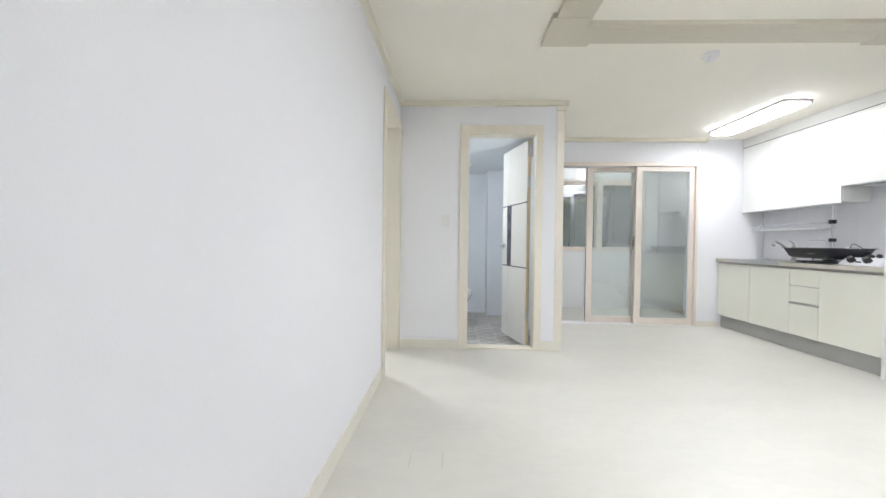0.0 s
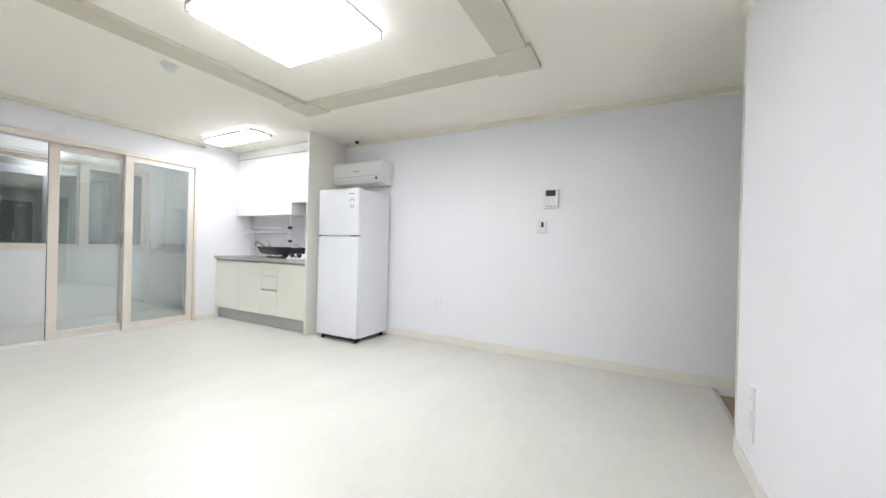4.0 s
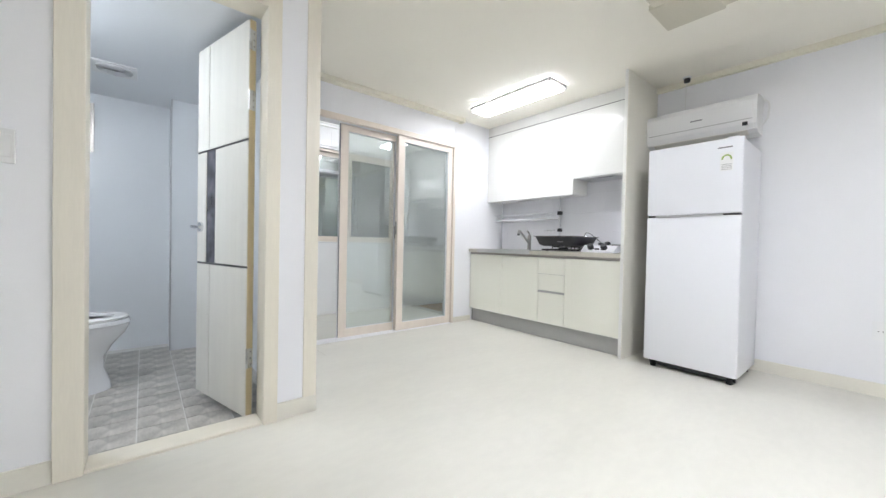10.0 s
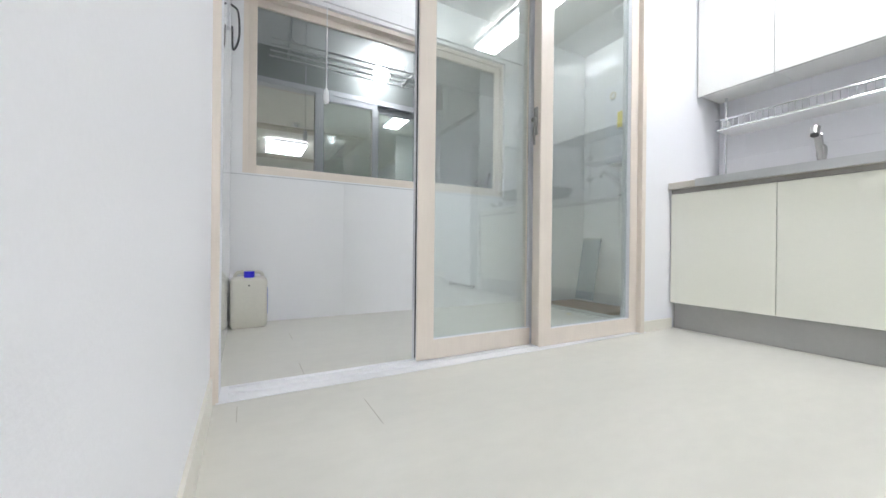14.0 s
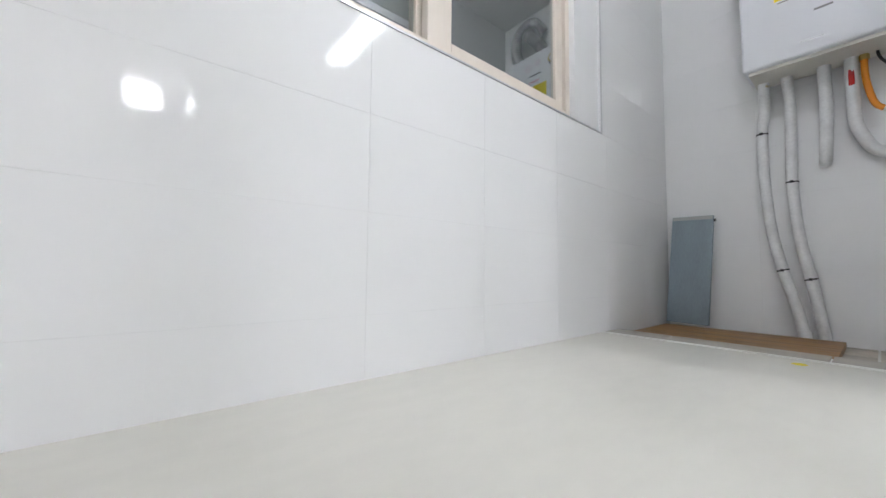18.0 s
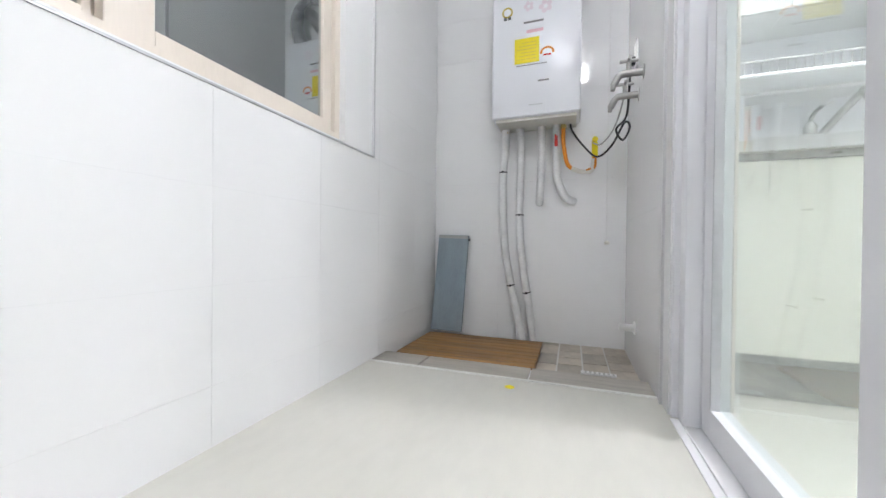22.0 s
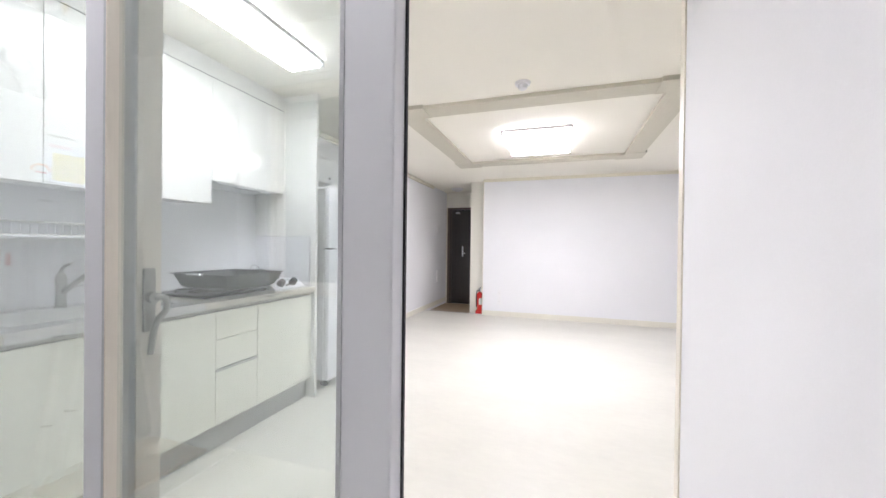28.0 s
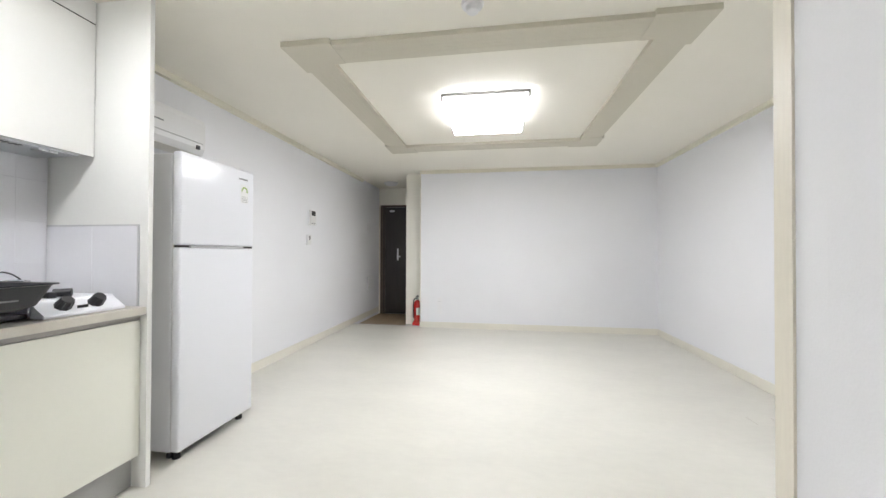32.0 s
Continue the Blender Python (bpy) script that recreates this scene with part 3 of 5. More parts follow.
detector(1.19, 1.61, ZC, "white smoke detector on the ceiling", PLASTIC)
pd = thing("gas_detector", (3.2, 1.6, ZC), "small black-tipped detector on the ceiling", "detector")
part("base", lathe([(0.03, -0.012), (0.03, 0.0)], (3.2, 1.6, ZC)), PLASTIC, pd)
part("sensor", lathe([(0.012, -0.045), (0.022, -0.04), (0.024, -0.0125)], (3.2, 1.6, ZC)), DARK, pd, smooth=True)

# ---------------------------------------------------------------- doors and their frames
def casing(name, axis, a0, a1, zt, t0, t1, w, label, material=TRIM, z0=0.0, w2=None):
    """A lining of an opening, with its architrave w wide on the side t0."""
    t = thing(name, ((a0 + a1) / 2, t0, z0) if axis == "x" else (t0, (a0 + a1) / 2, z0), label, "door frame", kind="structure")

    def b(p0, p1, q0, q1, r0, r1, bev=0.0):
        return bx(p0, p1, q0, q1, r0, r1, bev) if axis == "x" else bx(q0, q1, p0, p1, r0, r1, bev)
    w2 = w if w2 is None else w2
    s = 1 if t1 > t0 else -1
    lo, hi = min(t0, t1), max(t0, t1)
    c0, c1 = sorted((t0 - s * 0.016, t0))
    for p0, p1, q0, q1 in ((a0, a0 + 0.012, a0 - w, a0 + 0.012), (a1 - 0.012, a1, a1 - 0.012, a1 + w2)):
        part("jamb", b(p0, p1, lo, hi, z0, zt - 0.012), material, t)
        part("architrave", b(q0, q1, c0, c1, z0, zt + w, 0.003), material, t)
    part("head", b(a0, a1, lo, hi, zt - 0.012, zt), material, t)
    part("head_architrave", b(a0 + 0.012, a1 - 0.012, c0 + 0.001, c1, zt - 0.012, zt + w, 0.0), material, t)
    return t


bath_frame = casing("door_1", "x", -0.44, 0.205, 2.03, YB, YB + 0.125, 0.072, "beige wood-film frame of the bathroom door", w2=0.052)
part("threshold", bx(-0.428, 0.193, YB - 0.005, YB + 0.125, -0.055, 0.012, 0.004), TRIM, bath_frame)
west_frame = casing("door_2", "y", DOOR_Y0, DOOR_Y1, DOOR_Z, XW, XW - 0.205, 0.06, "beige wood-film frame of the bedroom doorway")
part("strike_plate", bx(XW - 0.185, XW - 0.155, DOOR_Y1 - 0.0145, DOOR_Y1 - 0.0122, 0.91, 1.02), STEEL, west_frame, "steel strike plate")
part("strike_hole", bx(XW - 0.178, XW - 0.162, DOOR_Y1 - 0.0155, DOOR_Y1 - 0.0146, 0.945, 0.985), DARK, west_frame)
part("rebate", bx(XW - 0.205, XW - 0.195, DOOR_Y1 - 0.03, DOOR_Y1 - 0.0122, 0, DOOR_Z - 0.012), TRIM, west_frame)

# bathroom door leaf, standing open into the bathroom
leaf = thing("bathroom_door", (0.175, YB + 0.13, 0.0), "open ivory bathroom door with a black patterned glass strip", "door")
LEAF_W, LEAF_T = 0.59, 0.036
o = Vector((0.175, YB + 0.13, 0.0))
ang = math.atan2(0.57, -0.155)
LM = Matrix.Translation(o) @ Matrix.Rotation(ang, 4, "Z")


def leafpart(name, bm, material, parent, label="", smooth=False):
    bm.transform(LM)
    return part(name, bm, material, parent, label, smooth)


leafpart("core", bx(0, LEAF_W, 0.004, LEAF_T - 0.004, 0.0, 2.0), LEAFEDGE, leaf, "bare yellowish wood edge of the door")
for z0, z1, xs in ((0.0, 0.757, (0.0, 0.42, LEAF_W)), (0.765, 1.40, (0.0, 0.36, 0.47, LEAF_W)), (1.408, 2.0, (0.0, 0.44, LEAF_W))):
    for i, (a, c) in enumerate(zip(xs, xs[1:])):
        strip = len(xs) == 4 and i == 1
        for yy in ((LEAF_T - 0.004, LEAF_T), (0.0, 0.004)):
            leafpart("glass_strip" if strip else "panel", bx(a + 0.003, c - 0.003, yy[0], yy[1] - (0.0015 if strip else 0), z0 + 0.002, z1 - 0.002), MOSAIC if strip else DOORPANEL, leaf, "black patterned glass strip" if strip else "")
for z in (0.761, 1.404):
    for ya, yb in ((LEAF_T - 0.0038, LEAF_T - 0.002), (0.002, 0.0038)):
        leafpart("groove_strip", bx(0.002, LEAF_W - 0.002, ya, yb, z - 0.0055, z + 0.0055), DARK, leaf, "dark groove between the panels")
for sgn, y0 in ((1, LEAF_T), (-1, 0.0)):
    h = leafpart("door_handle", cyl((LEAF_W - 0.06, y0, 0.97), (LEAF_W - 0.06, y0 + sgn * 0.012, 0.97), 0.028), CHROME, leaf, "chrome lever handle", True)
    leafpart("lever", tube([(LEAF_W - 0.06, y0 + sgn * 0.012, 0.97), (LEAF_W - 0.06, y0 + sgn * 0.05, 0.97), (LEAF_W - 0.10, y0 + sgn * 0.055, 0.968), (LEAF_W - 0.17, y0 + sgn * 0.05, 0.965)], 0.009), CHROME, h, smooth=True)
for z in (0.25, 1.55, 1.85):
    hg = leafpart("hinge", bx(-0.003, 0.0, 0.006, 0.030, z, z + 0.1, 0.001), STEEL, leaf, "steel hinge")
    leafpart("knuckle", cyl((-0.004, 0.0335, z), (-0.004, 0.0335, z + 0.1), 0.005, n=10), STEEL, hg, smooth=True)
    for k in range(3):
        leafpart("screw", cyl((-0.003, 0.015, z + 0.018 + 0.032 * k), (-0.0042, 0.015, z + 0.018 + 0.032 * k), 0.004, n=8), DULLSTEEL, hg)

# entrance door at the end of the entrance
ed = thing("door_3", (2.865, -3.29, -0.05), "closed black-brown steel entrance door in a brown frame", "door", kind="structure")
part("leaf", bx(2.57, 3.165, -3.31, -3.275, -0.045, 1.95, 0.003), BROWNDOOR, ed)
part("door_frame", merge(bx(2.502, 2.56, -3.33, -3.245, -0.05, 1.998), bx(3.21, 3.260, -3.33, -3.245, -0.05, 1.998), bx(2.56, 3.21, -3.33, -3.245, 1.96, 1.998)), BROWNFRAME, ed, "brown steel frame")
part("rebate", merge(bx(3.1655, 3.21, -3.32, -3.262, -0.05, 1.96), bx(2.56, 2.5695, -3.32, -3.262, -0.05, 1.96)), BROWNDOOR, ed)
part("rebate_edge", bx(3.176, 3.186, -3.262, -3.259, -0.045, 1.95), BROWNFRAME, ed)
part("handle_plate", bx(2.91, 2.94, -3.275, -3.262, 0.96, 1.18, 0.004), ALU, ed, "long aluminium handle plate")
part("lever", tube([(2.925, -3.262, 1.03), (2.925, -3.225, 1.03), (2.86, -3.22, 1.03)], 0.009), ALU, ed)
part("closer", bx(2.99, 3.08, -3.273, -3.245, 1.87, 1.905, 0.004), ALU, ed, "aluminium door closer")
part("trim_strip", bx(3.2625, 3.281, -3.2495, -3.236, 0.0, 1.999), TRIM, ed, "pale strip between frame and wall")
struct("entrance_curb", bx(2.206, XE - 0.008, YS - 0.085, YS - 0.06, -0.05, 0.004), EDGEMETAL, "bright metal edge strip of the raised floor", "trim")

# ---------------------------------------------------------------- sliding door to the veranda
SX0, SX1 = 0.460, 2.45
SH = 1.988         # top of the sashes
sl = thing("door_4", ((SX0 + SX1) / 2, YN + 0.03, 0.0), "beige framed sliding glass door to the veranda, one third open", "sliding door", kind="structure")
part("head", bx(SX0, 2.465, YN - 0.020, YN + 0.02, SH - 0.005, 2.034, 0.003), DOORFILM, sl)
part("head_outer", bx(SX0, 2.509, YN + 0.0205, YN + 0.118, SH - 0.005, 2.0345), PVC, sl, "white veranda side of the frame")
part("jamb", bx(XB - 0.005, SX0 + 0.007, YN - 0.018, YN - 0.006, 0, 2.034, 0.002), DOORFILM, sl)
part("jamb_outer", merge(*[bx(XB - 0.004, SX0 + 0.002 + 0.005 * (k % 2), YN - 0.0055 + 0.0175 * k, YN + 0.0115 + 0.0175 * k, 0.006, SH - 0.006, 0.0015) for k in range(7)]), PVC, sl, "white ribbed veranda side of the frame")
part("jamb", bx(SX1 - 0.019, 2.465, YN - 0.02, YN + 0.02, 0, SH - 0.0055, 0.003), DOORFILM, sl)
part("jamb_outer", merge(bx(2.481, 2.509, YN + 0.021, YN + 0.114, 0.006, SH - 0.005, 0.002), bx(SX1 - 0.019, 2.4805, YN + 0.0565, YN + 0.098, 0.006, SH - 0.005, 0.002), bx(SX1 - 0.0195, 2.4805, YN + 0.0215, YN + 0.056, 0.006, SH - 0.005)), PVC, sl, "white veranda side of the frame")
part("sill", bx(SX0, 2.48, YN - 0.02, YN + 0.118, 0.001, 0.005, 0.001), WHITEPLATE, sl, "white sill")
for y in (YN + 0.034, YN + 0.094):
    part("track", bx(SX0 + 0.03, SX1 - 0.03, y - 0.004, y + 0.004, 0.0052, 0.012, 0.001), WHITEPLATE, sl)


def ring_of(x0, x1, w0, w1, ya, yb, bev=0.0, inset=0.0):
    return merge(bx(x0, x0 + w0, ya, yb, 0.008, SH, bev), bx(x1 - w1, x1, ya + inset, yb, 0.008, SH, bev), bx(x0 + w0, x1 - w1, ya, yb, 0.008, 0.085), bx(x0 + w0, x1 - w1, ya, yb, SH - 0.063, SH))


def sash(x0, x1, y, w0, w1, d, seal, inset=0.0):
    p = part("sash", ring_of(x0, x1, w0, w1, y, y + d, 0.003, inset), PVC, sl)
    part("inner_face", ring_of(x0 + 0.001, x1 - 0.001, w0 - 0.001, w1 - 0.001, y - 0.003, y) if not inset else merge(bx(x0 + 0.001, x0 + w0 - 0.001, y - 0.003, y, 0.008, SH), bx(x0 + w0 - 0.001, x1 - w1, y - 0.003, y, 0.008, 0.085), bx(x0 + w0 - 0.001, x1 - w1, y - 0.003, y, SH - 0.063, SH)), DOORFILM, p, "beige film on the room side")
    g = part("pane", bx(x0 + w0, x1 - w1, y + d * 0.42, y + d * 0.42 + 0.005, 0.085, SH - 0.063), PANE, p, "greenish glass")
    g.visible_shadow = False
    for xa in (x0 + w0, x1 - w1 - 0.007):
        part("bead", bx(xa, xa + 0.007, y + d * 0.42 + 0.0055, y + d, 0.085, SH - 0.063), PVCGREY, p)
    if seal:
        part("gasket", bx(x0 - 0.003, x0, y + 0.003, y + 0.009, 0.02, SH - 0.005), RUBBER, p)
    return p


pA = sash(1.127, 1.766, YN + 0.070, 0.078, 0.052, 0.041, True, 0.012)
part("edge_film", bx(1.7035, 1.7066, YN + 0.083, YN + 0.1115, 0.086, SH - 0.064), DOORFILM, pA, "beige film on the inner edge")
pB = sash(1.716, SX1 - 0.02, YN + 0.010, 0.074, 0.06, 0.045, False)
part("edge_film", bx(1.7135, 1.716, YN + 0.008, YN + 0.054, 0.012, SH - 0.002), DOORFILM, pB, "beige film on the meeting edge")
lx, ly = 1.7135, YN + 0.034
part("latch_plate", bx(lx - 0.008, lx, ly - 0.012, ly + 0.012, 0.985, 1.115, 0.004), DULLSTEEL, pB, "dull steel latch")
part("latch_boss", cyl((lx - 0.008, ly, 1.055), (lx - 0.022, ly, 1.055), 0.011), DULLSTEEL, pB, smooth=True)
part("latch_lever", tube([(lx - 0.02, ly, 1.055), (lx - 0.026, ly - 0.016, 1.053), (lx - 0.026, ly - 0.02, 1.03), (lx - 0.022, ly - 0.006, 1.01), (lx - 0.016, ly, 0.98), (lx - 0.012, ly + 0.002, 0.94)], 0.006), DULLSTEEL, pB, smooth=True)

# ---------------------------------------------------------------- kitchen
FX = 2.73          # fronts of the low units
KY0, KY1 = 1.88, YN - 0.006


def low_unit(y0, y1, fronts, label):
    t = thing("base_cabinet", ((FX + XE) / 2, (y0 + y1) / 2, 0.15), label, "kitchen cabinet", "base cabinets")
    part("body", bx(FX + 0.02, XE - 0.01, y0 + 0.001, y1 - 0.001, 0.15, 0.79), CABSIDE, t)
    for nm, a, b, z0, z1 in fronts:
        part(nm, bx(FX, FX + 0.018, a + 0.0015, b - 0.0015, z0, z1, 0.0015), CABINET, t)
    return t


mid = 3.16
low_unit(mid, KY1, [("door", mid, KY1, 0.152, 0.785)], "glossy cream base cabinet under the sink")
low_unit(2.683, mid, [("door", 2.683, mid, 0.152, 0.785)], "glossy cream base cabinet under the sink")
dr = low_unit(2.393, 2.683, [("false_front", 2.393, 2.683, 0.63, 0.785), ("drawer", 2.393, 2.683, 0.468, 0.627), ("drawer", 2.393, 2.683, 0.152, 0.448)], "glossy cream drawer cabinet with a grey grip rail")
part("grip_rail", bx(FX - 0.004, FX + 0.016, 2.395, 2.681, 0.449, 0.466), GREYPLINTH, dr, "dark grey grip rail")
low_unit(KY0, 2.393, [("door", KY0, 2.393, 0.152, 0.785)], "glossy cream base cabinet under the hob")
solid("plinth", bx(FX + 0.045, FX + 0.06, KY0, KY1, 0.0, 0.149), GREYPLINTH, "grey plinth board under the kitchen cabinets", "plinth")
solid("grip_channel", bx(FX + 0.004, FX + 0.02, KY0, KY1, 0.788, 0.812), DULLSTEEL, "dull steel grip channel below the worktop", "channel")
tsp = thing("tall_side_panel", (3.0, 1.865, 0.0), "white full-height panel ending the kitchen, outer face tinted cream for bounced light", "panel")
part("board", bx(2.70, XE - 0.001, 1.855, 1.877, 0.0, ZC - 0.001, 0.001), CABSIDE, tsp)
# cream tint stands in for warm light bounced onto the white panel
part("bounce_tint_face", bx(2.703, XE - 0.001, 1.8525, 1.855, 0.0, ZC - 0.001), WALL_CREAM, tsp, "outer face tinted cream for bounced light")
part("front_edge", bx(2.698, 2.70, 1.8545, 1.8775, 0.0, ZC - 0.001), CABSIDE, tsp, "white edge band")

# worktop with a hole for the sink
WX0, WX1 = 2.70, XE - 0.002
SY0, SY1, SXa, SXb = 2.82, 3.45, 2.80, 3.19
solid("worktop", merge(bx(WX0, SXa, KY0, KY1, 0.812, 0.848, 0.002), bx(SXb, WX1, KY0, KY1, 0.812, 0.848), bx(SXa, SXb, KY0, SY0, 0.812, 0.848), bx(SXa, SXb, SY1, KY1, 0.812, 0.848)), COUNTER, "beige laminate kitchen worktop", "worktop")
sk = thing("sink", ((SXa + SXb) / 2, (SY0 + SY1) / 2, 0.65), "stainless steel sink set in the worktop", "sink")
part("rim", merge(bx(WX0 - 0.001, SXa + 0.01, 2.77, 3.50, 0.8485, 0.853), bx(SXb - 0.01, 3.25, 2.77, 3.50, 0.8485, 0.853), bx(SXa + 0.01, SXb - 0.01, 2.77, SY0 + 0.01, 0.8485, 0.853), bx(SXa + 0.01, SXb - 0.01, SY1 - 0.01, 3.50, 0.8485, 0.853), bx(WX0 - 0.004, WX0 - 0.0012, 2.77, 3.50, 0.811, 0.853)), SINKSTEEL, sk)
part("bowl", merge(bx(SXa + 0.004, SXa + 0.01, SY0 + 0.004, SY1 - 0.004, 0.66, 0.8485), bx(SXb - 0.01, SXb - 0.004, SY0 + 0.004, SY1 - 0.004, 0.66, 0.8485), bx(SXa + 0.01, SXb - 0.01, SY0 + 0.004, SY0 + 0.01, 0.66, 0.8485), bx(SXa + 0.01, SXb - 0.01, SY1 - 0.01, SY1 - 0.004, 0.66, 0.8485), bx(SXa + 0.004, SXb - 0.004, SY0 + 0.004, SY1 - 0.004, 0.654, 0.66)), SINKSTEEL, sk)
part("drain", lathe([(0.045, 0.0), (0.045, 0.003), (0.02, 0.001)], (3.0, 3.18, 0.66)), CHROME, sk)
fc = thing("faucet", (3.17, 3.13, 0.853), "chrome single-lever kitchen faucet", "faucet")
part("base", lathe([(0.026, 0.0), (0.026, 0.008), (0.02, 0.012), (0.018, 0.10), (0.021, 0.11), (0.021, 0.15), (0.012, 0.165)], (3.17, 3.13, 0.853)), LAMPRIM, fc, smooth=True)
part("spout", tube([(3.16, 3.128, 0.925), (3.10, 3.118, 0.965), (3.03, 3.106, 1.01), (2.965, 3.095, 1.045), (2.935, 3.09, 1.05)], 0.0125), LAMPRIM, fc, smooth=True)
part("head", cyl((2.943, 3.091, 1.058), (2.922, 3.088, 1.02), 0.019, 0.016), LAMPRIM, fc, smooth=True)
part("aerator", cyl((2.922, 3.088, 1.02), (2.919, 3.0875, 1.015), 0.0155), DARK, fc, "dark aerator")
part("lever", tube([(3.17, 3.13, 1.012), (3.168, 3.13, 1.03), (3.15, 3.127, 1.05), (3.115, 3.12, 1.065)], 0.007), LAMPRIM, fc, smooth=True)

# wall units
UX = 3.0
solid("wall_filler", bx(UX + 0.001, XE - 0.001, KY0, KY1, 2.212, ZC - 0.002), CABWHITE, "white filler panel above the wall cabinets", "panel")


def wall_unit(y0, y1, z0, label):
    t = thing("wall_cabinet", ((UX + XE) / 2, (y0 + y1) / 2, z0), label, "kitchen cabinet", "wall cabinets")
    part("body", bx(UX + 0.02, XE - 0.002, y0 + 0.001, y1 - 0.001, z0, 2.205), CABSIDE, t)
    part("door", bx(UX, UX + 0.018, y0 + 0.0012, y1 - 0.0012, z0 - 0.012, 2.205, 0.0012), CABWHITE, t)
    # dark strip draws the shade between door top and filler
    part("gap_shade_strip", bx(UX + 0.003, UX + 0.03, y0, y1, 2.2055, 2.2115), DARK, t, "dark strip painting the shade in the gap above the door")
    return t


wall_unit(3.27, KY1, 1.425, "glossy white wall cabinet above the sink")
wall_unit(2.88, 3.27, 1.425, "glossy white wall cabinet above the sink")
wall_unit(2.493, 2.88, 1.425, "glossy white wall cabinet above the worktop")
wall_unit(KY0, 2.493, 1.575, "shorter glossy white wall cabinet housing the hood")
hd = thing("range_hood", (3.14, 2.19, 1.56), "slim grey pull-out hood under the wall cabinet", "range hood")
part("tray", bx(UX + 0.025, XE - 0.03, 1.93, 2.44, 1.555, 1.5735, 0.002), ALU, hd)
part("switch_box", bx(UX + 0.04, UX + 0.085, 2.0, 2.07, 1.548, 1.555), STEEL, hd)
part("vent_slots", merge(*[bx(UX + 0.045, UX + 0.075, 2.12 + 0.02 * k, 2.13 + 0.02 * k, 1.5535, 1.5552) for k in range(8)]), DARK, hd)

# dish rack hung on posts over the sink
rk = thing("dish_rack", (3.17, 3.15, 1.15), "hanging white wire dish rack on two chrome posts", "dish rack")
for y in (3.575, 2.755):
    part("post", cyl((3.2, y, 0.853), (3.2, y, 1.424), 0.008), CHROME, rk)
    part("clamp", bx(3.17, 3.22, y - 0.018, y + 0.018, 1.235, 1.275, 0.004), DARK if y < 3 else STEEL, rk)
part("clamp", bx(3.175, 3.225, 2.737, 2.773, 1.055, 1.09, 0.006), DARK, rk)
part("ring", tube([(3.19 - 0.055 + 0.055 * math.cos(k * 0.628), 2.84 + 0.06 * math.sin(k * 0.628), 1.07) for k in range(11)], 0.003, n=6, k=3), CHROME, rk)
for x, z in ((3.06, 1.25), (3.24, 1.25), (3.06, 1.195), (3.24, 1.195)):
    part("rail", cyl((x, 3.57, z), (x, 2.76, z), 0.004, n=8), CHROME, rk)
part("shelf", bx(3.055, 3.245, 2.77, 3.56, 1.186, 1.192), PLASTIC, rk, "white drip tray")
for i in range(28):
    y = 2.79 + i * 0.0275
    part("wire", merge(cyl((3.06, y, 1.195), (3.24, y, 1.195), 0.0018, n=6), cyl((3.06, y, 1.195), (3.06, y, 1.25), 0.0018, n=6)), CHROME, rk)

# tiled splashback, pieces of about 30 by 20 cm
sb = struct("splashback", bx(XE - 0.012, XE - 0.004, KY0, KY1, 0.85, 1.6), GROUT, "glossy white tiled splashback", "wall")

# gas hob with a large black griddle pan on it
hob = thing("gas_hob", (3.0, 2.28, 0.848), "white two-burner gas hob on the worktop", "gas hob")
part("control_body", bx(2.80, 3.22, 1.945, 2.25, 0.858, 0.915, 0.006), FRIDGE, hob, "white enamel control end")
part("front_lip", loft([[(x, y, z) for y, z in ((1.95, 0.852), (2.245, 0.852), (2.245, zt), (1.95, zt))] for x, zt in ((2.735, 0.862), (2.80, 0.908))]), FRIDGE, hob)
part("burner_tray", bx(2.80, 3.22, 2.251, 2.70, 0.856, 0.872, 0.004), DARK, hob, "black enamel burner tray")
for y in (2.047, 2.165):
    k = part("knob", cyl((2.772, y, 0.884), (2.742, y, 0.918), 0.025, 0.02), DARK, hob, "black knob", True)
    part("knob_grip", merge(*[cyl((2.7705 + 0.0255 * 0.63 * math.cos(a * 0.785), y + 0.0255 * math.sin(a * 0.785), 0.886 + 0.0255 * 0.7 * math.cos(a * 0.785)), (2.7425 + 0.0205 * 0.63 * math.cos(a * 0.785), y + 0.0205 * math.sin(a * 0.785), 0.916 + 0.0205 * 0.7 * math.cos(a * 0.785)), 0.003, n=6) for a in range(8)]), DARK, k)
part("label_plate", bx(2.753, 2.7545, 2.085, 2.125, 0.876, 0.888), DARK, hob, "small dark label")
for y in (2.0, 2.66):
    for x in (2.84, 3.18):
        part("foot", cyl((x, y, 0.8485), (x, y, 0.859), 0.012, n=10), RUBBER, hob)
for cy in (2.37, 2.58):
    part("burner", lathe([(0.05, 0.0), (0.045, 0.012), (0.02, 0.016)], (3.0, cy, 0.872)), DARK, hob, "black burner", True)
    for a in range(4):
        d = Vector((math.cos(math.pi / 4 + a * math.pi / 2), math.sin(math.pi / 4 + a * math.pi / 2), 0))
        c = Vector((3.0, cy, 0.893))
        part("grate_bar", tube([c + d * 0.11 + Vector((0, 0, -0.019)), c + d * 0.105, c + d * 0.05, c + d * 0.03], 0.005, n=6, k=3), DARK, hob)


def rect_ring(cx, cy, hx, hy, z, r, n=4):
    pts = []
    for sx, sy, a0 in ((1, 1, 0), (-1, 1, 90), (-1, -1, 180), (1, -1, 270)):
        for i in range(n + 1):
            a = radians(a0 + 90 * i / n)
            pts.append((cx + sx * (hx - r) + r * math.cos(a), cy + sy * (hy - r) + r * math.sin(a), z))
    return pts


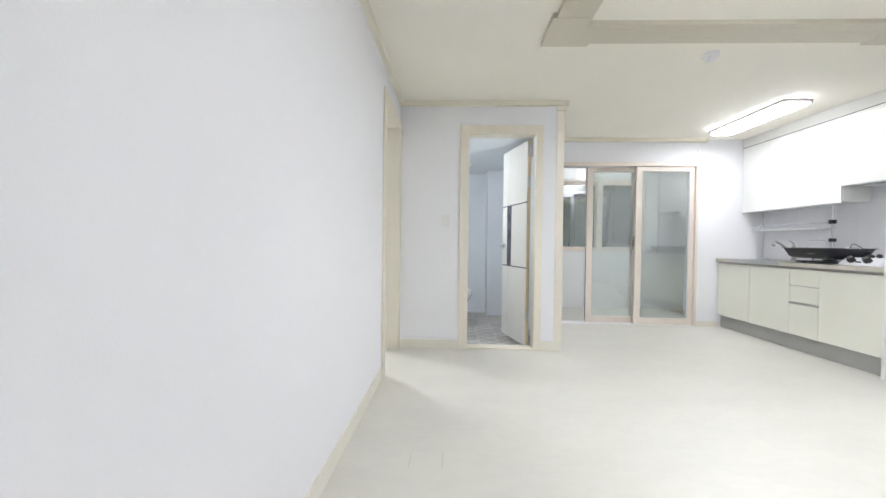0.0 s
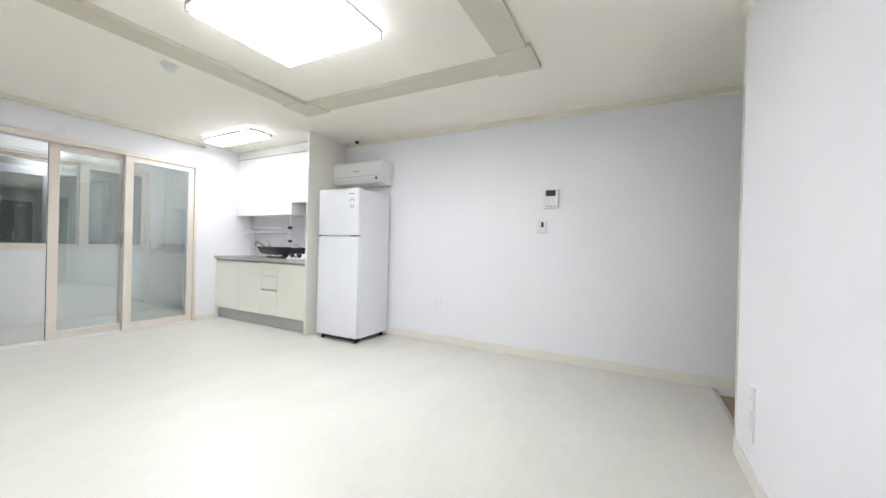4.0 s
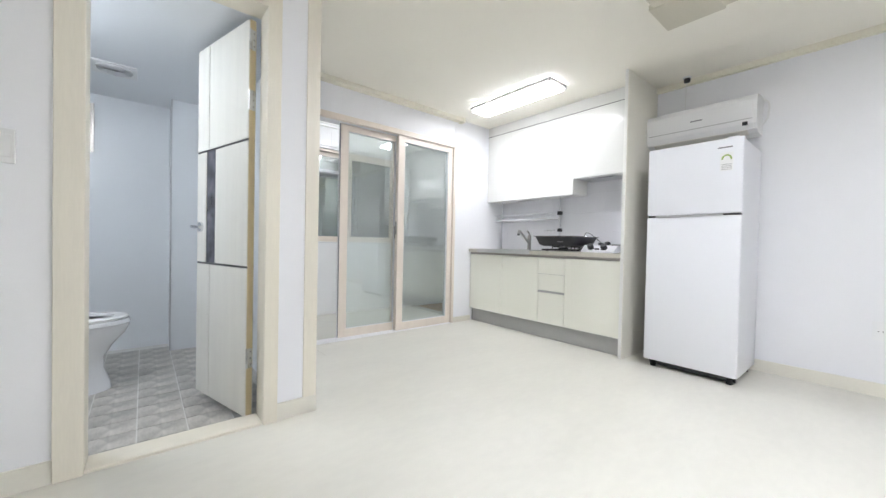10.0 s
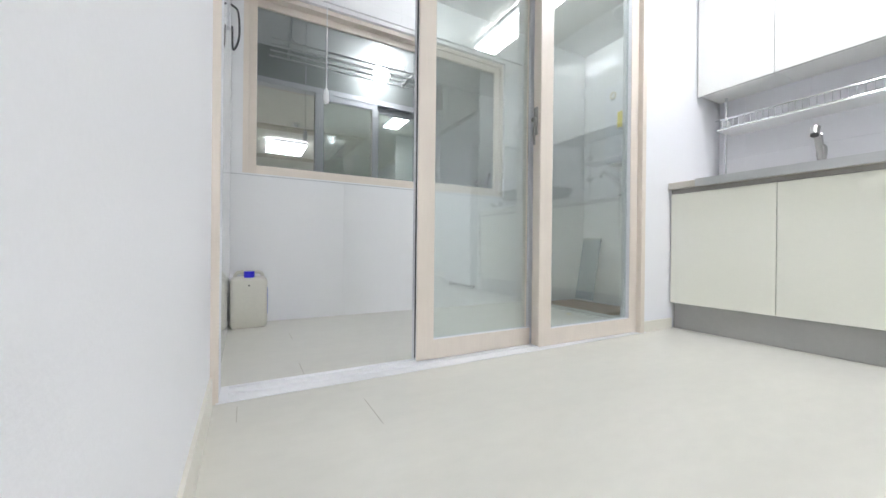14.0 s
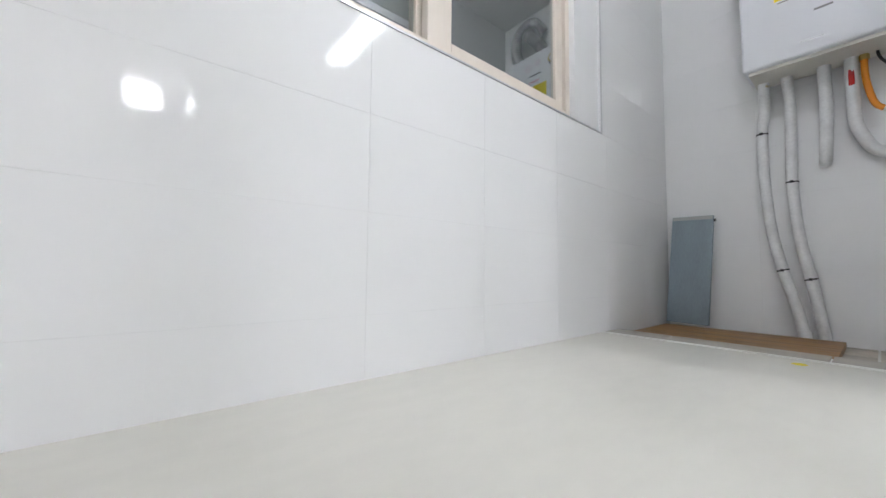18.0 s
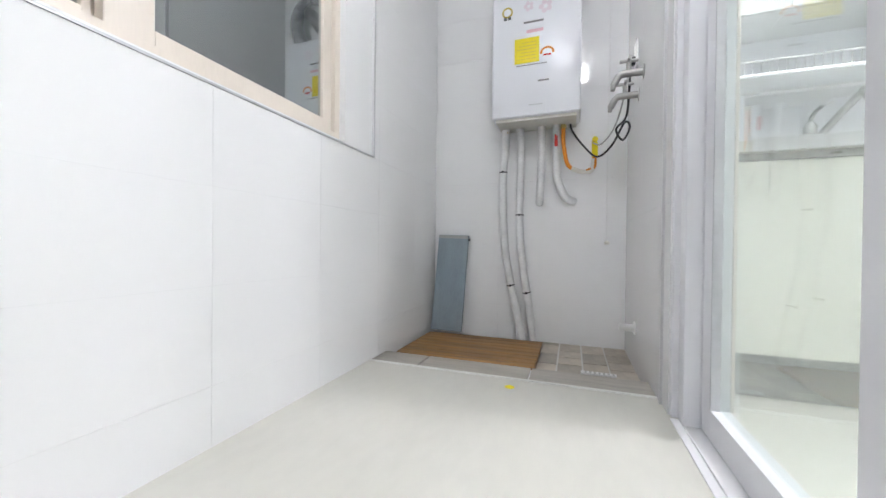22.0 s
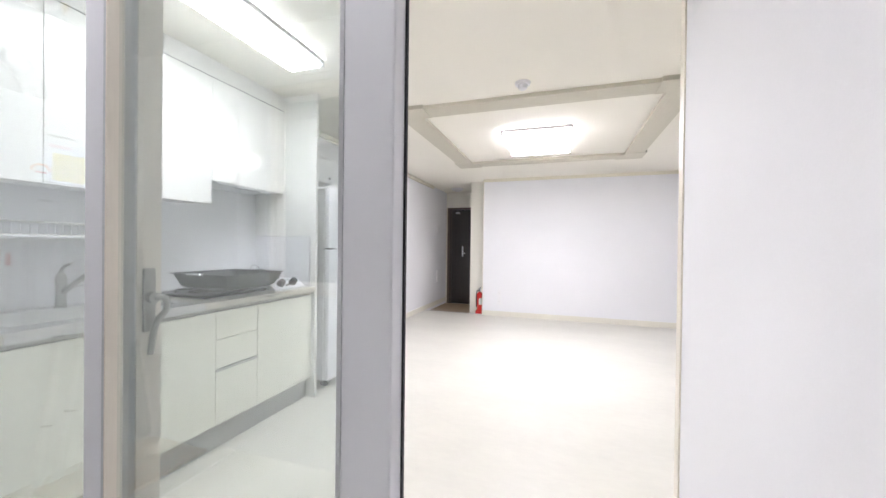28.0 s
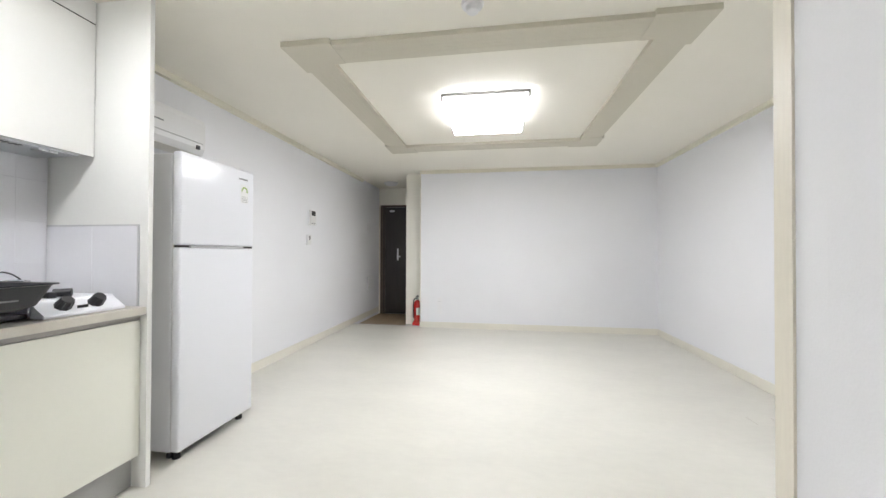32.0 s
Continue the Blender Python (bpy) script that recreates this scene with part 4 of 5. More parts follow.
PC = (2.868, 2.474)
pan = thing("griddle_pan", (PC[0], PC[1], 0.899), "large black rectangular griddle pan with flared sides", "pan")
PAN = [rect_ring(*PC, 0.165, 0.15, 0.899, 0.03), rect_ring(*PC, 0.195, 0.18, 0.915, 0.035), rect_ring(*PC, 0.224, 0.207, 0.986, 0.035), rect_ring(*PC, 0.238, 0.220, 0.989, 0.035), rect_ring(*PC, 0.238, 0.220, 0.993, 0.035), rect_ring(*PC, 0.22, 0.203, 0.991, 0.03), rect_ring(*PC, 0.185, 0.17, 0.91, 0.03)]
part("body", loft(PAN), BLACKPAN, pan, smooth=True)
part("label_bar", bx(2.654, 2.657, 2.37, 2.43, 0.938, 0.943), GREYTEXT, pan)
for sy in (-1, 1):
    part("handle", tube([(PC[0] - 0.05, PC[1] + sy * 0.218, 0.989), (PC[0] - 0.04, PC[1] + sy * 0.24, 0.992), (PC[0] + 0.04, PC[1] + sy * 0.24, 0.992), (PC[0] + 0.05, PC[1] + sy * 0.218, 0.989)], 0.006), CHROME, pan)
cordt = thing("pan_cord", (2.95, 2.15, 0.915), "thin black cord and plug looping from the pan onto the hob", "cord")
part("wire", tube([(2.90, 2.33, 0.93), (2.89, 2.29, 1.018), (2.89, 2.25, 1.022), (2.90, 2.20, 0.985), (2.92, 2.14, 0.93), (2.94, 2.10, 0.922), (2.93, 2.03, 0.92), (2.98, 1.98, 0.92)], 0.003, n=6), DARK, cordt, smooth=True)
part("plug", merge(cyl((2.87, 2.06, 0.932), (2.91, 2.10, 0.932), 0.017), bx(2.86, 2.90, 2.12, 2.15, 0.9155, 0.94, 0.004)), DARK, cordt, smooth=True)
sst = thing("side_splash_tile", (3.0, 1.88, 0.849), "glossy white tiles with a metal edge on the end panel", "tile")
for xa, xb in ((2.752, 3.005), (3.006, XE - 0.018)):
    part("tile", bx(xa, xb, 1.8775, 1.8825, 0.849, 1.228, 0.001), SPLASH, sst)
part("edge_strip", merge(bx(2.743, 2.7515, 1.8775, 1.8835, 0.849, 1.236), bx(2.7515, XE - 0.018, 1.8775, 1.8835, 1.2285, 1.236)), EDGEMETAL, sst, "bright metal edge strip")

# ---------------------------------------------------------------- fridge
fr = thing("refrigerator", (2.99, 1.415, 0.0), "tall white two-door refrigerator", "refrigerator")
RY0, RY1, RX = 1.118, 1.69, 2.71
part("body", bx(RX + 0.055, 3.25, RY0 + 0.003, RY1 - 0.003, 0.05, 1.63, 0.006), FRIDGE, fr)
d1 = part("freezer_door", bx(RX, RX + 0.05, RY0, RY1, 1.142, 1.64, 0.010, 3), FRIDGE, fr, smooth=True)
d2 = part("fridge_door", bx(RX, RX + 0.05, RY0, RY1, 0.055, 1.130, 0.010, 3), FRIDGE, fr, smooth=True)
part("gasket", bx(RX + 0.05, RX + 0.055, RY0 + 0.01, RY1 - 0.01, 0.06, 1.62), OFFWHITE, fr)
part("grip", bx(RX - 0.006, RX + 0.02, RY0 + 0.10, RY1 - 0.06, 1.1285, 1.1405, 0.002), EDGEMETAL, d2, "pale metal grip strip")
# black filler stands for the shade in the gap between both doors
part("gap_shade_fill", bx(RX + 0.004, RX + 0.045, RY0 + 0.008, RY1 - 0.008, 1.1302, 1.1418), DARK, fr, "dark strip painting the shade between the doors")
part("logo_bar", bx(RX - 0.0008, RX + 0.001, RY0 + 0.06, RY0 + 0.14, 1.575, 1.584), GREYTEXT, d1)
part("energy_label", bx(RX - 0.0008, RX + 0.001, RY0 + 0.055, RY0 + 0.125, 1.425, 1.545), PLASTIC, d1, "white label with green dial")
part("label_dial", merge(*[cyl((RX - 0.0016, RY0 + 0.09 + 0.024 * math.cos(0.32 * a), 1.503 + 0.024 * math.sin(0.32 * a)), (RX - 0.0008, RY0 + 0.09 + 0.024 * math.cos(0.32 * a), 1.503 + 0.024 * math.sin(0.32 * a)), 0.0055, n=8) for a in range(11)]), GREENTEXT, d1, "green dial arc")
for k in range(4):
    part("label_line", bx(RX - 0.0016, RX - 0.0008, RY0 + 0.062, RY0 + 0.118, 1.432 + 0.011 * k, 1.4345 + 0.011 * k), GREYTEXT, d1)
part("hinge_cover", bx(RX + 0.01, RX + 0.10, RY0 + 0.03, RY0 + 0.09, 1.631, 1.648, 0.004), FRIDGE, fr)
part("kick_plate", bx(RX + 0.07, RX + 0.09, RY0 + 0.02, RY1 - 0.02, 0.012, 0.05), DARK, fr)
for y in (RY0 + 0.05, RY1 - 0.05):
    part("foot", cyl((RX + 0.06, y, 0.0), (RX + 0.06, y, 0.055), 0.02, n=12), RUBBER, fr)
    part("foot", cyl((3.2, y, 0.0), (3.2, y, 0.055), 0.02, n=12), RUBBER, fr)

# air conditioner over the fridge
ac = thing("air_conditioner", (XE, 1.46, 1.8), "white wall-mounted air conditioner above the refrigerator", "air conditioner")
prof = [(XE - 0.001, 1.75), (3.16, 1.75), (3.095, 1.772), (3.075, 1.81), (3.070, 1.88), (3.072, 1.975), (3.085, 2.008), (3.12, 2.022), (XE - 0.001, 2.024)]
part("body", loft([[(x, y, z) for x, z in prof] for y in (1.145, 1.15, 1.83, 1.835)]), PLASTIC, ac)
part("end_cap", loft([[(x, y, z) for x, z in [(a + (0.006 if a < 3.2 else 0), b) for a, b in prof]] for y in (1.125, 1.145)]), PLASTIC, ac)
part("end_cap", loft([[(x, y, z) for x, z in [(a + (0.006 if a < 3.2 else 0), b) for a, b in prof]] for y in (1.835, 1.855)]), PLASTIC, ac)
part("louvre", loft([[(x, y, z) for x, z in ((3.155, 1.749), (3.094, 1.771), (3.090, 1.767), (3.152, 1.744))] for y in (1.18, 1.80)]), OFFWHITE, ac)
part("display", bx(3.0690, 3.08, 1.175, 1.205, 1.80, 1.825), DARK, ac, "small dark display")
part("logo_bar", bx(3.0685, 3.08, 1.45, 1.53, 1.90, 1.908), GREYTEXT, ac)
part("pipe", tube([(XE - 0.02, 1.125, 1.83), (XE - 0.03, 1.095, 1.88), (XE - 0.03, 1.09, 1.98), (XE - 0.02, 1.13, 2.025)], 0.006), PLASTIC, ac)
part("front_seam", bx(3.0692, 3.075, 1.15, 1.83, 1.842, 1.846), GREYPLINTH, ac)
solid("detector_wire", tube([(3.2, 1.6, ZC - 0.05), (3.215, 1.61, 2.2), (3.24, 1.62, 2.1), (3.25, 1.62, 2.03)], 0.003, n=6), PLASTIC, "thin white wire from the detector", "wire")
gh = thing("gas_hose", (XE - 0.03, 1.74, 0.9), "pale gas hose with a blue cock behind the refrigerator", "hose")
part("hose", tube([(XE - 0.10, 1.852, 0.875), (XE - 0.08, 1.81, 0.88), (XE - 0.05, 1.765, 0.93), (XE - 0.03, 1.745, 1.0), (XE - 0.025, 1.742, 1.04)], 0.009), OFFWHITE, gh, smooth=True)
part("cock", merge(cyl((XE - 0.025, 1.742, 1.035), (XE - 0.025, 1.742, 1.085), 0.013), cyl((XE, 1.742, 1.085), (XE - 0.045, 1.742, 1.085), 0.014)), BRASS, gh, smooth=True)
part("cock_lever", bx(XE - 0.058, XE - 0.045, 1.722, 1.762, 1.06, 1.085, 0.003), BLUE, gh, "blue cock lever")

# ---------------------------------------------------------------- wall fittings
ic = thing("intercom", (XE, -0.72, 1.43), "white wall intercom with a dark screen", "intercom")
part("body", bx(XE - 0.03, XE, -0.788, -0.655, 1.43, 1.61, 0.005), PLASTIC, ic)
part("screen", bx(XE - 0.0315, XE - 0.03, -0.765, -0.675, 1.545, 1.60), DARK, ic, "dark screen")
part("keys", merge(*[bx(XE - 0.032, XE - 0.03, -0.765 + 0.032 * k, -0.745 + 0.032 * k, 1.447, 1.455) for k in range(3)]), GREYTEXT, ic)
th = thing("thermostat", (XE, -0.645, 1.19), "white wall thermostat with a dark display", "thermostat")
part("body", bx(XE - 0.022, XE, -0.687, -0.602, 1.195, 1.315, 0.004), PLASTIC, th)
part("display", bx(XE - 0.0235, XE - 0.022, -0.662, -0.638, 1.255, 1.30), DARK, th, "dark display")


def outlet(name, m, label, sockets=1):
    t = thing(name, m.translation, label, "outlet", "wall outlets")
    w = 0.035 if sockets == 1 else 0.055

    def put(nm, bm, material):
        bm.transform(m)
        return part(nm, bm, material, t)
    put("plate", bx(-0.0, 0.008, -w, w, -0.058, 0.058, 0.002), WHITEPLATE)
    for z in ((0.0,) if sockets == 1 else (-0.024, 0.024)):
        put("socket", cyl((0.008, 0, z), (0.0095, 0, z), 0.02), WHITEPLATE)
        for s in (-0.009, 0.009):
            put("pin_hole", cyl((0.0095, s, z), (0.0102, s, z), 0.003, n=8), DARK)


outlet("wall_outlet", pose(XE, 0.53, 0.41, 0, 0, 180), "white wall outlet low on the wall")
outlet("wall_outlet", pose(XE, 0.42, 0.42, 0, 0, 180), "white double wall outlet low on the wall", 2)
outlet("wall_outlet", pose(1.91, YS, 0.39, 0, 0, 90), "white wall outlet low on the wall")
outlet("wall_outlet", pose(1.91, YS, 0.26, 0, 0, 90), "white wall outlet low on the wall")
sw = thing("light_switch", (-0.64, YB, 1.2), "white double light switch beside the bathroom door", "light switch")
part("plate", bx(-0.68, -0.60, YB - 0.009, YB, 1.145, 1.262, 0.002), PLASTIC, sw)
for x in (-0.658, -0.622):
    part("rocker", bx(x - 0.015, x + 0.015, YB - 0.0125, YB - 0.009, 1.165, 1.242, 0.0015), PLASTIC, sw)
s2 = thing("light_switch", (XE, -2.68, 1.5), "white light switch beside the entrance", "light switch")
part("plate", bx(XE - 0.011, XE, -2.725, -2.635, 1.46, 1.595, 0.002), WHITEPLATE, s2)
part("rocker", bx(XE - 0.014, XE - 0.011, -2.705, -2.655, 1.485, 1.57, 0.001), WHITEPLATE, s2)
fbx = thing("fuse_box", (XE, -2.78, 0.5), "white flush fuse box low on the entrance wall", "fuse box")
part("cover", bx(XE - 0.02, XE, -2.92, -2.63, 0.47, 0.69, 0.004), WHITEPLATE, fbx)

# fire extinguisher in the corner
ex = thing("fire_extinguisher", (2.275, -2.055, 0.0), "red fire extinguisher standing on the floor by the wall end", "fire extinguisher")
EX, EY = 2.275, -2.055
part("stand", loft([rect_ring(EX, EY, 0.068, 0.056, 0.0, 0.02), rect_ring(EX, EY, 0.068, 0.056, 0.03, 0.02), rect_ring(EX, EY, 0.056, 0.053, 0.065, 0.03)]), RED, ex, "red moulded foot", True)
part("cylinder", lathe([(0.045, 0.065), (0.052, 0.07), (0.053, 0.30), (0.047, 0.345), (0.025, 0.375), (0.017, 0.385)], (EX, EY, 0.0)), RED, ex, smooth=True)
part("label_plate", loft([[(EX + 0.0542 * math.cos(a), EY + 0.0542 * math.sin(a), z) for a in (1.5, 1.8, 2.1, 2.4, 2.7)] + [(EX + 0.0532 * math.cos(a), EY + 0.0532 * math.sin(a), z) for a in (2.7, 2.4, 2.1, 1.8, 1.5)] for z in (0.16, 0.27)]), OFFWHITE, ex, "pale printed label")
part("valve", cyl((EX, EY, 0.38), (EX, EY, 0.43), 0.014), STEEL, ex)
part("handle", bx(EX - 0.055, EX + 0.02, EY - 0.008, EY + 0.008, 0.43, 0.438), DARK, ex)
lever_bm = bx(-0.06, 0.012, -0.008, 0.008, 0.0, 0.007)
lever_bm.transform(pose(EX, EY, 0.447, 0, 14, 0))
part("lever", lever_bm, DARK, ex)
part("hose", tube([(EX, EY + 0.014, 0.41), (EX + 0.035, EY + 0.045, 0.40), (EX + 0.05, EY + 0.05, 0.3), (EX + 0.05, EY + 0.04, 0.12)], 0.008), RUBBER, ex)

# ---------------------------------------------------------------- veranda window
WY = YV1 + 0.055
win = thing("window_1", (1.6, WY, 0.905), "beige framed sliding window on the veranda, dark outside", "window", kind="structure")
WX0_, WX1_, WZ0, WZ1 = XV0 + 0.06, 2.46, 0.896, 2.03
part("outer_frame", merge(bx(WX0_, WX1_, WY - 0.02, WY + 0.11, WZ0, WZ0 + 0.03), bx(WX0_, WX1_, WY - 0.02, WY + 0.11, WZ1 - 0.03, WZ1), bx(WX0_, WX0_ + 0.03, WY - 0.02, WY + 0.11, WZ0 + 0.03, WZ1 - 0.03), bx(WX1_ - 0.03, WX1_, WY - 0.02, WY + 0.11, WZ0 + 0.03, WZ1 - 0.03)), DOORFILM, win)
part("reveal", merge(bx(XV0 + 0.001, WX0_, WY - 0.045, WY + 0.11, 0.886, 2.059), bx(WX1_, 2.658, WY - 0.045, WY + 0.11, 0.886, 2.059), bx(WX0_, WX1_, WY - 0.045, WY + 0.11, 0.886, WZ0), bx(WX0_, WX1_, WY - 0.045, WY + 0.11, WZ1, 2.059)), TILEW, win, "white tiled reveal")


def win_sash(x0, x1, y, frame_m, w=0.045, wl=None):
    wl = w if wl is None else wl
    z0, z1 = WZ0 + 0.03, WZ1 - 0.03
    p = part("sash", merge(bx(x0, x0 + wl, y, y + 0.03, z0, z1, 0.003), bx(x1 - w, x1, y, y + 0.03, z0, z1, 0.003), bx(x0 + wl, x1 - w, y, y + 0.03, z0, z0 + w * 0.8), bx(x0 + wl, x1 - w, y, y + 0.03, z1 - w, z1)), frame_m, win)
    part("pane", bx(x0 + wl, x1 - w, y + 0.012, y + 0.017, z0 + w * 0.8, z1 - w), NIGHTPANE, p, "dark reflecting glass")
    return p


win_sash(WX0_ + 0.03, 1.745, WY + 0.035, DOORFILM)
sb2 = win_sash(1.715, WX1_ - 0.03, WY - 0.005, DOORFILM, w=0.05, wl=0.095)
part("latch", bx(1.722, 1.742, WY - 0.017, WY - 0.005, 1.36, 1.44, 0.003), ALU, sb2, "small aluminium latch")
part("latch_knob", cyl((1.732, WY - 0.017, 1.40), (1.732, WY - 0.045, 1.40), 0.013), ALU, sb2)
struct("window_edge_trim", merge(bx(XV0, 2.666, YV1 - 0.003, YV1 + 0.008, 0.880, 0.8855), bx(2.6605, 2.666, YV1 - 0.003, YV1 + 0.008, 0.8855, 2.06)), EDGEMETAL, "bright metal tile edge round the window", "trim")
struct("pillar_edge_trim", bx(2.585, 2.598, YV0 - 0.008, YV0 + 0.004, -0.055, ZV), EDGEMETAL, "bright metal tile edge on the wall corner", "trim")

# ceiling drying rack
dk = thing("drying_rack", (1.3, 4.2, 2.12), "white ceiling drying rack with thin rods over the veranda", "drying rack")
for y in (4.02, 4.12, 4.22, 4.32):
    part("rod", cyl((0.7, y - 0.0, 2.12), (2.1, y - 0.0, 2.12), 0.008, n=10), CABSIDE, dk)
for x in (0.85, 1.95):
    part("cross_bar", bx(x - 0.012, x + 0.012, 4.0, 4.34, 2.128, 2.145), CABSIDE, dk)
    for y in (4.05, 4.29):
        part("hanger", cyl((x, y, 2.145), (x, y, ZV), 0.004, n=8), ALU, dk)
part("pull_cord", cyl((0.93, 4.55, 1.36), (0.93, 4.55, ZV), 0.003, n=6), PLASTIC, dk)
part("cord_grip", lathe([(0.006, 0.0), (0.014, -0.02), (0.016, -0.07), (0.01, -0.085)], (0.93, 4.55, 1.36)), PLASTIC, dk, "white cord grip", True)
bk = thing("wall_hook", (XV0, 4.35, 1.55), "black bent wire hook on the veranda wall", "hook")
part("plate", bx(XV0, XV0 + 0.008, 4.42, 4.46, 1.50, 1.64, 0.002), ALU, bk)
part("wire", tube([(XV0 + 0.01, 4.44, 1.62), (XV0 + 0.04, 4.42, 1.58), (XV0 + 0.045, 4.40, 1.45), (XV0 + 0.02, 4.43, 1.40), (XV0 + 0.015, 4.45, 1.52)], 0.005, n=6), DARK, bk)

# plastic can on the veranda floor
jx0, jx1, jy0, jy1 = 0.458, 0.644, 4.69, 4.858
jug = thing("plastic_can", (0.551, 4.774, 0.0), "ivory plastic can with blue label and cap on the floor", "plastic can")
JC, JH = (0.551, 4.774), (0.093, 0.084)
jug_rings = [rect_ring(*JC, JH[0] - 0.010, JH[1] - 0.010, 0.0, 0.02), rect_ring(*JC, *JH, 0.014, 0.026), rect_ring(*JC, *JH, 0.258, 0.024), rect_ring(*JC, JH[0] - 0.004, JH[1] - 0.004, 0.270, 0.022), rect_ring(*JC, JH[0] - 0.014, JH[1] - 0.014, 0.279, 0.02), rect_ring(*JC, 0.02, 0.02, 0.283, 0.01)]
part("body", loft(jug_rings), JUG, jug, smooth=True)
part("cap", cyl((0.551, 4.735, 0.278), (0.551, 4.735, 0.314), 0.027), VIVIDBLUE, jug, "blue screw cap", True)
part("handle", tube([(0.478, 4.80, 0.268), (0.486, 4.80, 0.296), (0.508, 4.80, 0.306), (0.594, 4.80, 0.306), (0.616, 4.80, 0.296), (0.624, 4.80, 0.268)], 0.010, n=12), JUG, jug, "moulded carrying handle", True)
lb = part("label_sheet", bx(jx1 - 0.0005, jx1 + 0.001, 4.706, 4.832, 0.068, 0.222), DEEPBLUE, jug, "deep blue printed label")
part("label_band", bx(jx1 + 0.001, jx1 + 0.0016, 4.748, 4.831, 0.158, 0.182), YELLOW, lb)
for i in range(3):
    part("label_letter", bx(jx1 + 0.001, jx1 + 0.0016, 4.726 + 0.036 * i, 4.742 + 0.036 * i, 0.194, 0.212), PLASTIC, lb)
part("label_figure", cyl((jx1 + 0.001, 4.722, 0.105), (jx1 + 0.0016, 4.722, 0.105), 0.013), PALEPINK, lb)
part("label_line", bx(jx1 + 0.001, jx1 + 0.0016, 4.74, 4.822, 0.1845, 0.1872), PLASTIC, lb)
part("label_line", bx(jx1 + 0.001, jx1 + 0.0016, 4.79, 4.825, 0.125, 0.1285), PLASTIC, lb)
part("dark_side", bx(jx0 - 0.001, jx0 + 0.001, 4.72, 4.83, 0.04, 0.2), DARK, jug)
part("spout_dot", cyl((0.551, jy0 - 0.001, 0.238), (0.551, jy0 + 0.004, 0.238), 0.005, n=8), DARK, jug)

# ---------------------------------------------------------------- utility niche
bl = thing("gas_boiler", (3.31, 4.24, 1.19), "white wall-hung gas boiler with a foil flue and stickers", "gas boiler")
BX0, BY0, BY1, BZ0, BZ1 = 3.195, 4.015, 4.465, 1.20, 1.845
part("casing", bx(BX0, XV1 - 0.02, BY0, BY1, BZ0, BZ1, 0.012, 3), FRIDGE, bl, smooth=True)
part("bottom_plate", bx(BX0 + 0.02, XV1 - 0.02, BY0 + 0.02, BY1 - 0.02, BZ0 - 0.014, BZ0), OFFWHITE, bl)
part("bracket", bx(XV1 - 0.02, XV1, BY0 + 0.06, BY1 - 0.06, BZ0 + 0.05, BZ1 - 0.05), OFFWHITE, bl)
fx = BX0 - 0.001
sheet = part("yellow_sheet", bx(fx, BX0 + 0.001, 4.22, 4.345, 1.475, 1.605), YELLOW, bl, "yellow notice")
for k in range(6):
    part("notice_line", bx(fx - 0.0006, fx, 4.235, 4.335 - 0.012 * (k % 3), 1.495 + 0.017 * k, 1.497 + 0.017 * k), GOLD, sheet)
part("award_ring", merge(*[cyl((fx, 4.385 + 0.024 * math.cos(a * 0.35), 1.755 + 0.024 * math.sin(a * 0.35)), (BX0, 4.385 + 0.024 * math.cos(a * 0.35), 1.755 + 0.024 * math.sin(a * 0.35)), 0.005, n=8) for a in range(18)]), GOLD, bl, "gold ring mark")
part("ribbon", merge(bx(fx, BX0, 4.388, 4.404, 1.715, 1.735), bx(fx, BX0, 4.366, 4.382, 1.715, 1.735)), GREYTEXT, bl)
for y, z, s in ((4.275, 1.768, 0.017), (4.19, 1.752, 0.022)):
    part("flower_print", merge(*[cyl((fx, y + s * math.cos(a * 1.256), z + s * math.sin(a * 1.256)), (BX0, y + s * math.cos(a * 1.256), z + s * math.sin(a * 1.256)), s * 0.6, n=10) for a in range(5)]), PALEPINK, bl, "pale pink flower print")
part("print_bar", bx(fx, BX0, 4.20, 4.30, 1.680, 1.690), GREYTEXT, bl)
part("print_bar", bx(fx, BX0, 4.20, 4.285, 1.63, 1.645), PINK, bl)
part("print_bar", bx(fx, BX0, 4.18, 4.335, 1.462, 1.466), GREYTEXT, bl)
part("dial_print", merge(*[cyl((fx, 4.18 + 0.03 * math.cos(a * 0.35), 1.515 + 0.026 * math.sin(a * 0.35)), (BX0, 4.18 + 0.03 * math.cos(a * 0.35), 1.515 + 0.026 * math.sin(a * 0.35)), 0.006, n=8) for a in range(10)]), ORANGE, bl, "orange dial print")
part("print_bar", bx(fx, BX0, 4.16, 4.20, 1.50, 1.508), RED, bl)
part("logo_bar", bx(fx, BX0, 4.17, 4.225, 1.372, 1.380), GREYTEXT, bl)
part("print_bar", bx(fx, BX0, 4.20, 4.27, 1.253, 1.259), ALU, bl)
part("flue_elbow", tube([(3.34, 4.225, 1.865), (3.34, 4.22, 1.93), (3.34, 4.19, 1.985), (3.345, 4.145, 2.04), (3.35, 4.11, 2.09), (3.36, 4.095, 2.12)], 0.042, n=18), STEEL, bl, "steel flue elbow", True)
for zz, yy in ((1.925, 4.221), (1.99, 4.187)):
    part("flue_joint", cyl((3.34, yy + 0.006, zz - 0.008), (3.34, yy - 0.006, zz + 0.008), 0.047), STEEL, bl, smooth=True)
part("flue_outlet", cyl((3.335, 4.091, 2.135), (XV1 - 0.001, 4.091, 2.135), 0.062), STEEL, bl, "steel wall outlet of the flue", True)
